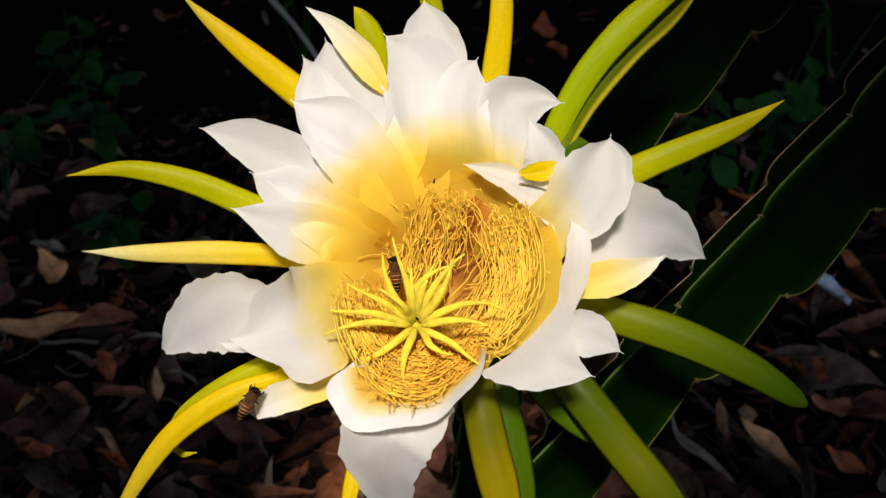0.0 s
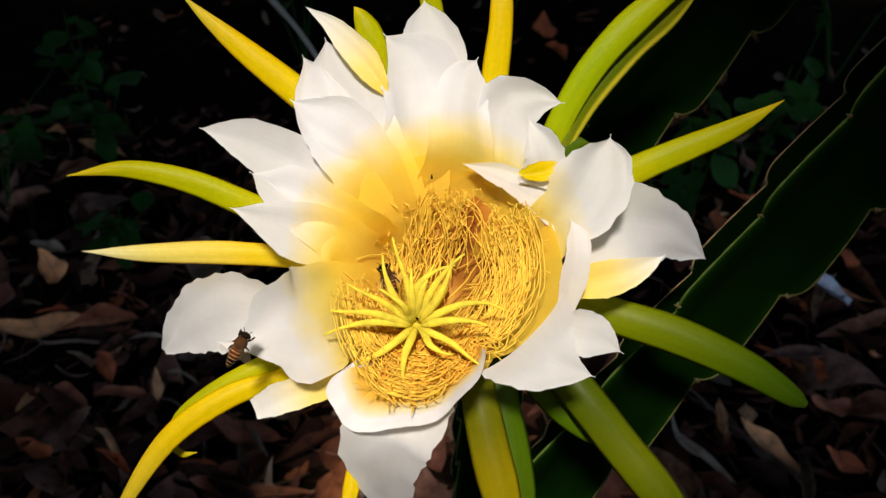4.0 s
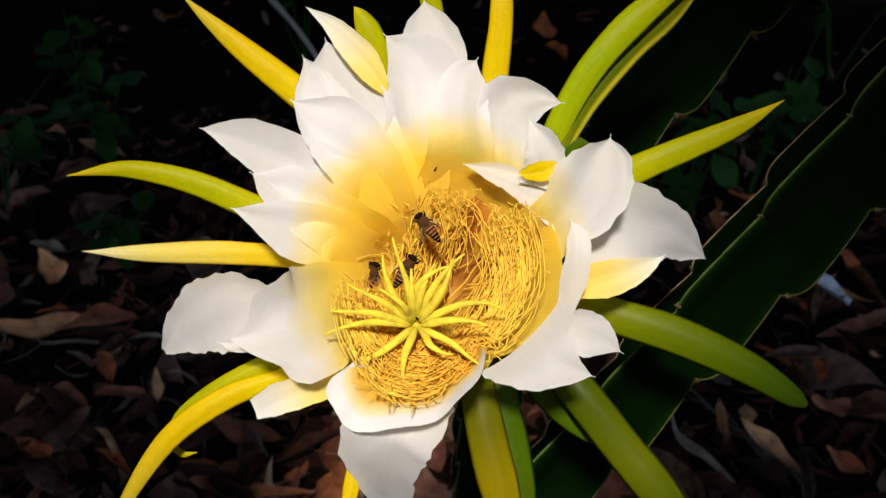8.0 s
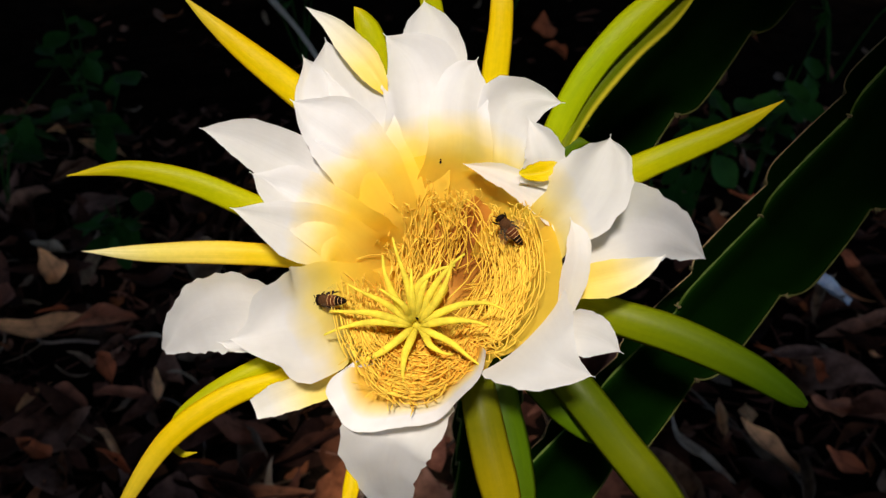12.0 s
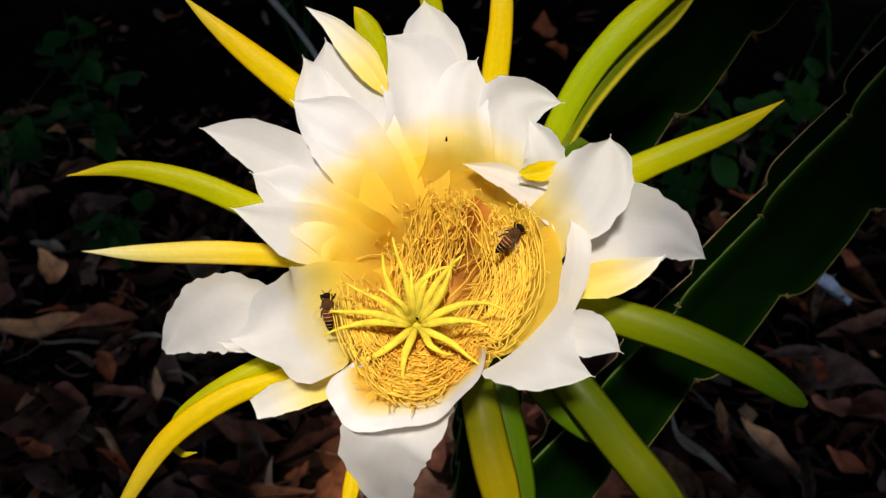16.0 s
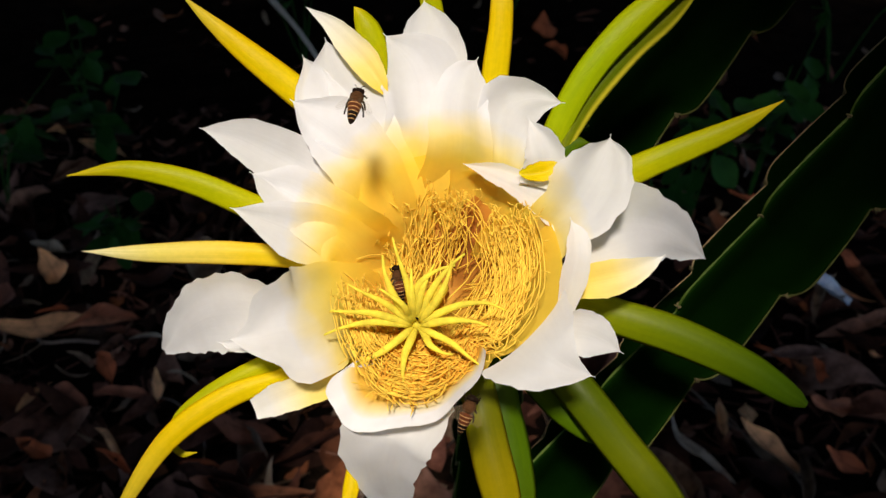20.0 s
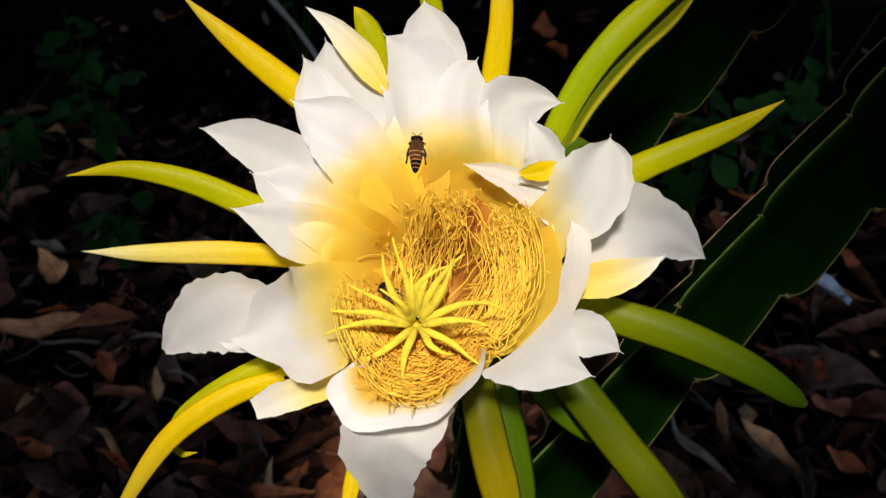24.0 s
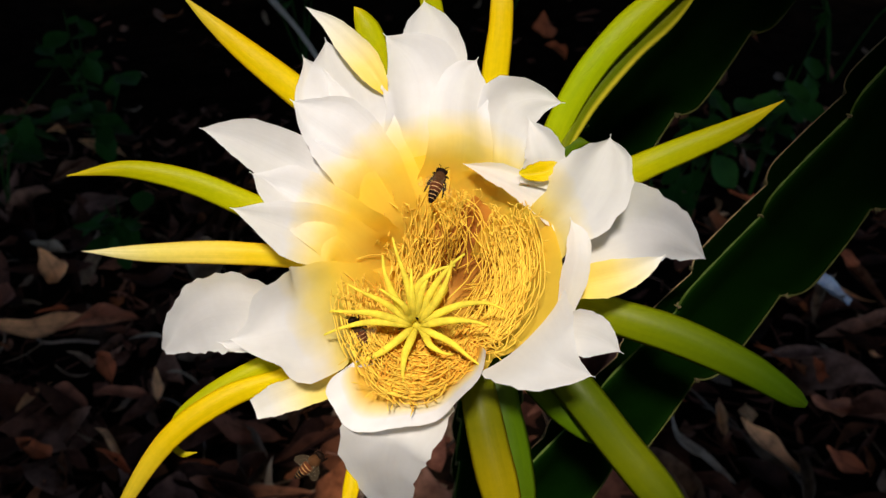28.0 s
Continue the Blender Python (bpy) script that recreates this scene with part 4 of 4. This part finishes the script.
# ---- unseen tree and bushes, added to shade the ground behind ----
def leaf_cloud(name, blobs, count, size, seed, label, category, limbs):
    """A tree or bush: limbs, and a crown of many small leaves spread through round clumps."""
    rg = random.Random(seed)
    root = thing(name, Matrix.Identity(4), label, category)
    for line, r0, r1 in limbs:
        ln = spline(line, 12)
        part("limb", tube([Vector(q) for q in ln], [r0 + (r1 - r0) * i / 12 for i in range(13)], 8), M_TWIG, root)
    P0, faces = [], []
    total = sum(b[3] ** 2 for b in blobs)
    for bx, by, bz, br in blobs:
        for k in range(int(count * br ** 2 / total)):
            d = Vector((rg.gauss(0, 1), rg.gauss(0, 1), rg.gauss(0, 0.8))).normalized() * br * rg.uniform(0.35, 1) ** 0.6
            e = Euler((rg.uniform(-0.8, 0.8), rg.uniform(-0.8, 0.8), rg.uniform(0, 6.28))).to_matrix()
            L = size * rg.uniform(0.7, 1.3)
            c = Vector((bx, by, bz)) + d
            n0 = len(P0)
            for q in ((0, -0.5, 0), (0.22, -0.15, 0.05), (0.2, 0.2, 0.04), (0, 0.5, -0.05), (-0.2, 0.2, 0.04), (-0.22, -0.15, 0.05)):
                P0.append(c + e @ (Vector(q) * L))
            faces += [(n0, n0 + 1, n0 + 2, n0 + 3), (n0, n0 + 3, n0 + 4, n0 + 5)]
    me = bpy.data.meshes.new("crown")
    me.from_pydata([tuple(p) for p in P0], [], faces)
    me.materials.append(M_BLOCKER_LEAF)
    ob = new("crown", me)
    ob.parent = root
    return root


# an unseen overhanging bush, added close behind and beside the flower, its underside just over the plant
rg = random.Random(77)
blobs = []
for ix in range(13):
    for iy in range(6):
        x, y = -1.9 + ix * 0.32 + rg.uniform(-0.08, 0.08), 0.56 + iy * 0.33 + rg.uniform(-0.03, 0.06)
        if x > 0.25 and rg.random() < 0.3:
            continue
        blobs.append((x, y, 1.05 + rg.uniform(-0.05, 0.06), rg.uniform(0.23, 0.27)))
leaf_cloud("unseen_bush_blocker", blobs, 19000, 0.075, 3, "unseen leafy blocker that keeps sun and sky off the ground", "bush",
           [([(-0.5, 2.4, -0.05), (-0.5, 2.2, 0.8), (-0.6, 1.6, 1.3)], 0.07, 0.03), ([(-0.5, 2.2, 0.9), (-1.1, 1.4, 1.2), (-1.6, 0.8, 1.3)], 0.03, 0.01), ([(-0.5, 2.2, 0.8), (0.2, 1.2, 1.2), (0.9, 0.6, 1.15)], 0.03, 0.01), ([(-0.55, 1.9, 1.1), (-0.4, 1.1, 1.2), (-0.3, 0.6, 1.2)], 0.03, 0.01)])
# more bushes added behind, out of view, to keep light off the ground
for k in range(7):
    x = -2.6 + k * 0.85
    hedge = [(x + rg.uniform(-0.3, 0.3), 2.6 + rg.uniform(-0.1, 0.3), 0.25 + 0.4 * j, 0.42) for j in range(4)]
    leaf_cloud("bush", hedge, 1500, 0.1, 30 + k, "dense dark green bush added out of view behind", "bush", [([(x, 2.7, -0.05), (x + 0.05, 2.7, 0.8), (x - 0.05, 2.75, 1.4)], 0.03, 0.01)])

# an unseen tree added in front, out of which a gap lets the sun fall on the bloom
rg = random.Random(78)
ax = SUN_FROM.cross(Vector((0, 0, 1))).normalized()
ay = ax.cross(SUN_FROM)
heart = FLOWER.translation + SUN_FROM * 0.85 + ax * 0.02 + ay * 0.01
blobs = []
for ring, count in ((0.35, 12), (0.66, 16), (1.0, 20), (1.36, 26)):
    for k in range(count):
        a = (k + rg.uniform(-0.2, 0.2)) * math.tau / count
        c = heart + ax * ring * math.cos(a) + ay * ring * math.sin(a) + SUN_FROM * rg.uniform(-0.1, 0.15)
        if c.z > 0.2 and (c - EYE.translation).length > 0.4:
            blobs.append((*c, 0.22))
foot = heart + SUN_FROM * 0.3
leaf_cloud("sun_gap_blocker", blobs, 22000, 0.08, 8, "unseen leafy blocker with a gap that lets sun onto the bloom", "tree",
           [([(foot.x - 0.9, foot.y + 0.2, -0.05), (foot.x - 0.85, foot.y + 0.1, 0.9), (foot.x - 0.8, foot.y, 1.8)], 0.06, 0.03), ([(foot.x - 0.86, foot.y + 0.1, 0.9), (foot.x - 0.2, foot.y - 0.3, 0.8), (foot.x + 0.6, foot.y - 0.6, 0.9)], 0.03, 0.01), ([(foot.x - 0.8, foot.y, 1.6), (foot.x - 0.1, foot.y, 2.1), (foot.x + 0.6, foot.y - 0.1, 2.2)], 0.03, 0.01)])

# ---- bees ----
def ball_into(bm, c, r, seg=14, rings=9):
    m = Matrix.Translation(c) @ Matrix.Diagonal((*r, 1))
    bmesh.ops.create_uvsphere(bm, u_segments=seg, v_segments=rings, radius=1, matrix=m)


def bee_thing():
    """A honeybee, 12 mm long, along its own y axis, back up."""
    mm = 0.001
    bee = thing("honeybee", Matrix.Identity(4), "small brown honeybee with a dark-banded abdomen", "bee", "bees at the flower")
    bm = bmesh.new()
    ball_into(bm, (0, 1.6 * mm, 0), (2.1 * mm, 2.25 * mm, 1.95 * mm), 18, 12)
    thorax = part("thorax", bm, M_BEE_FUR, bee, "furry brown thorax")
    bm = bmesh.new()
    ball_into(bm, (0, 4.3 * mm, -0.3 * mm), (1.65 * mm, 1.1 * mm, 1.4 * mm))
    head = part("head", bm, M_BEE_DARK, bee)
    for s in (-1, 1):
        bm = bmesh.new()
        ball_into(bm, (s * 1.3 * mm, 4.35 * mm, -0.1 * mm), (0.55 * mm, 0.7 * mm, 0.95 * mm), 10, 7)
        part("eye", bm, M_BEE_DARK, head)
        ln = spline([(s * 0.4 * mm, 4.8 * mm, 0.2 * mm), (s * 0.8 * mm, 5.5 * mm, 0.5 * mm), (s * 1.5 * mm, 6.3 * mm, 0.2 * mm)], 8)
        part("antenna", tube([Vector(q) for q in ln], [0.11 * mm] * 9, 5), M_BEE_DARK, head)

    def girth(y):
        u = min(1.0, max(0.0, (y + 7.2) / 7.4))
        return 2.2 * mm * max(0.03, min(1.0, (1.02 - u) / 0.16)) ** 0.5 * max(0.03, u) ** 0.43

    edges = [0.2, -1.0, -2.2, -3.4, -4.6, -5.7, -6.7]
    abdomen = None
    for k in range(6):
        y0, y1 = edges[k], edges[k + 1]
        cut = y0 - 0.22 * (y0 - y1)
        for name, a, c, mat in (("abdomen_band", y0, cut, M_BEE_BAND), ("abdomen_ring", cut, y1 - 0.06, M_BEE_RUST if k < 3 else M_BEE_DARK)):
            ys = [a + (c - a) * i / 3 for i in range(4)]
            bm = tube([Vector((0, y * mm, -0.12 * mm * (y * y) * 0.15)) for y in ys], [girth(y) * (1.0 if mat is M_BEE_BAND else 1.02) for y in ys], 16, 0.9)
            if abdomen is None:
                abdomen = part("abdomen", bm, M_BEE_BAND, bee)
            else:
                part(name, bm, mat, abdomen)
    bm = tube([Vector((0, -6.7 * mm, -0.8 * mm)), Vector((0, -7.3 * mm, -0.95 * mm))], [girth(-6.7), 0.1 * mm], 12)
    part("abdomen_tip", bm, M_BEE_DARK, abdomen)
    for s in (-1, 1):
        for name, length, width, turn, y in (("forewing", 8.2, 1.35, 52, 2.2), ("hindwing", 5.6, 1.0, 32, 1.3)):
            bm = bmesh.new()
            leaf_into(bm, pose(0, 0, 0, 0, 0, s * (180 - turn) if s > 0 else -(180 - turn)) @ Matrix.Translation((0, length * mm / 2, 0)), length * mm, width * mm, 0.0, 0.1, 8)
            w = part(name, bm, M_WING, bee, "clear brownish wing")
            w.location = (s * 1.2 * mm, y * mm, 1.3 * mm)
            w.rotation_euler = (0, radians(-18 * s), 0)
        for k, (y, out, back) in enumerate(((2.6, 2.2, 1.7), (1.6, 2.6, -1.2), (0.7, 2.6, -2.8))):
            ln = spline([(s * 0.9 * mm, y * mm, -1.0 * mm), (s * out * 0.75 * mm, (y + back * 0.4) * mm, -0.5 * mm), (s * out * mm, (y + back * 0.8) * mm, -1.8 * mm), (s * (out + 0.2) * mm, (y + back * 1.2) * mm, -2.9 * mm)], 10)
            part("leg", tube([Vector(q) for q in ln], [(0.36 if i < 6 else 0.26) * mm for i in range(11)], 6), M_BEE_DARK, bee)
    return bee


bee_a = bee_thing()
bee_b = copy_thing(bee_a, Matrix.Identity(4))
bee_c = copy_thing(bee_a, Matrix.Identity(4))
bee_d = copy_thing(bee_a, Matrix.Identity(4))
fly = thing("tiny_fly", Matrix.Identity(4), "tiny black fly crawling in the flower", "fly")
bm = bmesh.new()
ball_into(bm, (0, 0, 0), (0.0004, 0.0007, 0.0004), 8, 6)
part("body", bm, M_BEE_DARK, fly)
bm = bmesh.new()
ball_into(bm, (0, 0.0008, 0), (0.0003, 0.0003, 0.0003), 8, 6)
part("head", bm, M_BEE_DARK, fly)


# a still beetle in the throat of the stigma
beetle = thing("tiny_beetle", FLOWER @ pose(-0.85 / 100, -2.26 / 100, -0.0078, 0, 0, 30), "tiny dark brown beetle sitting in the stigma's throat", "beetle")
bm = bmesh.new()
ball_into(bm, (0, 0, 0), (0.00045, 0.0008, 0.0004), 10, 7)
part("wing_case", bm, M_BEE_DARK, beetle)
bm = bmesh.new()
ball_into(bm, (0, 0.0009, -0.0001), (0.00033, 0.00035, 0.0003), 8, 6)
part("head", bm, M_BEE_DARK, beetle)


def motions():
    """The bees: seconds, place in the flower's space (cm), where the head points (degrees from the x axis) and, where it is
    not level, how far the head is raised."""
    paths = (
        (bee_a, ((0, -1.61, -0.78, -1.7, 95), (1.2, -1.76, -0.9, -1.7, 105), (2, -1.91, -1.07, -1.6, 110), (3.5, -1.85, -0.97, -1.68, 110), (5.5, -1.92, -1.37, -1.47, 130), (5.7, -2.26, -1.37, -1.07, 110),
                (5.9, -2.49, -0.99, -0.94, 85), (6.1, -2.28, -0.32, -1.31, 85), (6.3, -2.71, 0.02, -0.82, 65), (6.5, -2.92, 0.48, -0.52, 55), (6.7, -2.82, 0.41, -0.65, 25), (6.9, -2.69, 0.9, -0.69, 30), (7.1, -2.55, 1.15, -0.76, 30),
                (7.3, -2.53, 0.5, -0.96, 35), (7.5, -2.09, 0.25, -1.47, 35), (7.7, -1.28, -0.13, -0.4, 40), (8, -1.21, -0.66, -0.4, 58), (8.3, -0.44, -0.49, -0.4, 65), (8.5, -0.29, -0.4, -0.4, 75), (8.9, 0.04, -0.26, -0.4, 92),
                (9.2, 0.49, -0.11, -0.4, 80), (9.3, 1.19, -0.13, -1.7, 120), (9.4, 1.19, -0.36, -1.7, 115), (9.6, 1.2, -0.65, -1.7, 90), (9.8, 1.37, 1.05, -1.53, 95), (10, 1.78, 1.22, -1.14, 85), (10.4, 2.19, 0.82, -0.89, 90),
                (11, 2.2, 0.06, -1.02, 95), (11.5, 2.02, 0.58, -1.13, 110), (12, 2.16, 0.69, -0.96, 130), (12.5, 1.24, 0.08, -1.7, 90), (14.5, 1.71, 0.13, -1.52, 100), (15.1, 1.67, 0.13, -1.56, 90), (15.4, 1.74, 0.49, -1.42, 70),
                (15.6, 1.67, 0.36, -1.52, 60), (15.8, 2.84, -0.56, -0.13, 80), (16, 2.25, 0.39, -0.92, 45), (16.4, 2.21, 0.74, -0.89, 85), (16.8, 1.8, -0.09, -1.46, 120), (17, 1.13, -1.15, -1.7, 125), (17.2, 0.9, -1.32, -1.7, 125),
                (17.4, 0, -1.26, -0.5, 120), (17.6, 0.13, 0.76, -1.7, 150), (17.8, -1.99, -1.43, -0.2, 85), (18, -2.16, -1.29, -0.2, 80), (18.2, -2.58, -1.09, -0.3, 65), (18.4, -2.61, -0.24, -0.94, 65), (18.6, -2.6, 0.26, -0.92, 25),
                (19, -2.6, 0.26, -0.92, 12), (19.4, -1.99, 0.87, -1.39, 15), (19.6, -0.99, 0.73, -1.7, 50), (19.8, -1.3, 0.33, -1.7, 60), (20, -1.49, -1.07, -1.7, 100), (20.3, -0.9, -0.55, -1.7, 120), (20.6, -1.42, -0.98, -1.7, 120),
                (21.5, -1.57, -1.19, -1.7, 120), (23.5, -2.04, -1.47, -1.28, 130), (23.9, -1.75, -1.58, -1.53, 130), (24.3, -1.84, -1.5, -1.48, 135), (24.6, -2.11, -1.23, 0.3, 130), (25, -2.51, -1.53, 0.3, 135), (25.5, -2.63, -1.69, 0.3, 165), (26.1, -3.05, -1.96, -1.26, 165), (26.8, -3, -2.09, -1.29, 150), (27.2, -2.83, -2.28, -1.31, 140), (27.6, -2.74, -2.47, -0.82, 130), (28, -2.74, -2.69, -0.45, 120))),
        (bee_b, ((0, -6.28, -4.95, -0.4, 60), (0.2, -6.28, -4.9, -1.2, 55), (0.5, -5.68, -5.12, -2, 60), (2.8, -5.87, -5.24, -2, 80), (3, -6.18, -5.47, -1.8, 80), (3.2, -6.61, -5.36, -1.2, 70), (3.5, -7.11, -4.98, -0.8, 60),
                (4.4, -5.07, -1.98, 2, 60), (5.5, -2.82, -0.22, -0.67, 85), (5.9, -2.38, 0.28, -1.17, 85), (6.1, -2.18, 0.77, -1.25, 88), (6.3, -0.75, 0.36, -1.7, 92), (6.5, 0.23, 0.5, -1.7, 92), (6.7, 0.75, 0.98, -1.7, 105),
                (6.9, 0.61, 0.88, -1.7, 120), (7.1, 0.52, 0.94, -1.7, 125), (7.3, 0.11, 0.8, -1.7, 117), (7.7, 0.04, 1.32, -1.7, 115), (8, -0.55, 0.78, -1.7, 130), (8.3, -0.65, 0.52, -1.7, 142), (8.5, -1.05, 0.55, -1.7, 132),
                (8.7, -0.84, 0.17, -1.7, 135), (8.9, -0.9, 0.17, -1.7, 145), (9.1, -1.42, -0.13, -1.7, 155), (9.4, -1.78, 0.02, -1.7, 155), (9.6, -2.74, -0.5, -0.75, 155), (9.8, -3.35, -1.4, -0.3, 128), (10, -3.5, -0.96, -0.3, 115),
                (10.2, -3.48, -1.4, -0.3, 120), (10.4, -3.53, -1.73, -0.3, 165, -25), (11, -3.75, -1.69, -0.3, 172, -35), (12.5, -3.68, -1.65, -0.3, 190, -38), (13.5, -3.68, -1.78, -0.3, 222, -40), (14.5, -3.71, -1.94, -0.3, 248, -40), (15, -3.71, -1.97, -0.3, 240, -35), (15.4, -3.72, -2.01, -0.3, 200, -30),
                (15.6, -3.73, -2.02, -0.3, 165, -20), (15.8, -3.76, -1.95, -0.3, 115, -10), (16, -3.7, -1.94, -0.3, 95), (16.2, -3.47, -2.04, -0.3, 78), (16.4, -3.07, -1.69, -0.3, 68), (16.6, -2.67, -1.48, -0.47, 78), (16.8, -2.28, -1.47, -1, 82), (17, -2.68, -1.27, -0.57, 85), (17.2, -2.54, 0.07, -0.6, 90),
                (17.4, -2.32, 2.67, 1.8, 90, -30), (17.6, -2.69, 4.1, 2.8, 88, -30), (17.8, -2.69, 3.68, 2.6, 88, -30), (18.2, -2.63, 3.85, 2.6, 86, -30), (18.4, -2.93, 3.85, 2.6, 86, -30), (18.8, -2.71, 4.07, 2.6, 86, -30), (19, -3, 4.12, 2.6, 86, -30),
                (19.4, -2.83, 4.16, 2.6, 80, -30), (19.6, -2.44, 4.43, 2.6, 80, -30), (20, -2.52, 4.22, 2.6, 80, -30), (20.3, -2.46, 4.9, 2.4, 75, -30), (20.6, -2.33, 5.82, 2.4, 75, -30), (20.9, -1.6, 5.36, 2.4, 70, -30), (21.5, -1.6, 5.07, 2.4, 70, -30),
                (23.5, -0.68, 3.25, 2.6, 86, -30), (23.9, -0.78, 2.85, 2.6, 88, -30), (24.3, -0.56, 2.81, 2.6, 88, -30), (24.6, -0.25, 2.78, 2.6, 92, -30), (25, -0.21, 3.23, 2.6, 105, -30), (25.2, -0.58, 3.17, 2.6, 103, -30), (25.5, -1.17, 3.08, 2.6, 95, -30),
                (25.8, -1.53, 2.93, 2.6, 90, -30), (26.1, -1.43, 2.9, 2.6, 88, -30), (26.4, -0.78, 2.77, 2.4, 85, -30), (26.8, -0.55, 2.32, 2.2, 80, -30), (27.2, -0.25, 2.26, 2, 60, -30), (27.6, -0.25, 2.18, 2, 60, -30), (28, -0.16, 1.97, 1.9, 70, -30))),
        (bee_c, ((0, 15.87, -11.42, 1, 110), (8.6, 8.94, -14.02, 1, 90), (9, 5.82, -9.69, 1, 70), (9.1, 6.59, -7.28, 1, 70), (9.2, 9.46, -2.76, 1, 80), (9.3, 9.72, 1.91, 1, 105), (9.4, 8.82, 3.31, 1, 130), (9.5, 3.61, 6.9, 1.2, 150),
                (9.7, -4.73, 12.35, 2, 150), (14, -21.4, 2.35, 2, 120), (19.5, -16.4, -2.65, 2, 50), (19.7, -9.6, -4.06, 1, 20), (19.8, -4.8, -5.06, 1.2, 30), (19.9, -1.08, -4.94, 1.8, 50), (20, 0.72, -4.82, 2, 70),
                (20.1, 4.65, -3.3, 2, 80), (20.2, 3.77, -0.93, 2, 100), (20.3, -1.48, 1.68, 2, 95), (20.4, -3.8, 3.35, 2, 100), (20.5, -7.75, 6.95, 2, 120), (20.8, -14.73, 10.68, 2, 140), (22, -18.36, 0.76, -1, 90), (23.2, -6.56, -7.41, -1.6, 80), (23.5, -5.74, -5.82, -2, 80),
                (23.7, -5.56, -4.88, -2.4, 70), (24.2, -5.64, -4.88, -2.4, 50), (24.4, -6.76, -6.45, -2, 38), (24.6, -7.54, -8.25, -2, 40), (24.8, -6.36, -6.67, -2, 45), (25, -5.16, -5.53, -2, 55), (25.2, -5.43, -5.47, -2.2, 50), (25.4, -4.79, -6.32, -2, 42),
                (25.7, -4.73, -7.42, -2, 38), (25.9, -6.26, -7.71, -2, 50), (26.1, -5.67, -8.38, -1, 75), (26.3, -4.05, -6.77, 0.2, 82), (26.5, -2.72, -6.01, 1.8, 90), (26.7, -5.69, -7, 0, 70), (27, -4.71, -6.69, -0.6, 50), (27.5, -3.54, -6.15, -0.8, 80), (28, -4.37, -7.11, -1, 42))),
        (bee_d, ((0, -2.85, -2.35, -2.67, 100), (3, -2.76, -1.97, -2.83, 95), (5.5, -2.84, -1.61, -1.79, 80), (6.3, -2.79, -1.36, -1.65, 75), (6.9, -2.6, -1.1, -1.94, 70), (8, -2.47, -0.95, -2.15, 70), (9.1, -2.41, -0.88, -2.46, 70), (9.6, -2.09, -0.82, -3.19, 70), (11, -1.32, -0.77, -4.06, 75),
                (12.5, -0.92, -0.82, -4.38, 60), (14.5, 0.34, -1.68, -4.98, 50), (20.2, 0.34, -1.68, -4.98, 50), (20.6, 0.27, -0.71, -4.4, 60), (23.5, 0.23, -0.61, -4.4, 70), (24.2, 0.34, -0.82, -4.6, 60), (25, 0.34, -1.68, -4.98, 50), (28, 0.34, -1.68, -4.98, 60))),
        (fly, ((0, -0.3, 2.25, -1.35, 80), (2, -0.38, 2.3, -1.31, 100), (8, -0.26, 2.62, -1.09, 60), (11, -0.09, 2.81, -0.95, 80), (15.4, -0.07, 2.95, -0.85, 90), (16.2, 0.29, 4.42, -0.5, 90), (17, 1.14, 12.84, 1, 90), (28, 2.01, 19.77, 1, 90))),
    )
    for ob, rows in paths:
        walk(ob, [(t, FLOWER @ pose(x / 100, y / 100, z / 100, 0, 0, head - 90) @ pose(0, 0, 0, tilt[0] if tilt else 0)) for t, x, y, z, head, *tilt in rows])


motions()
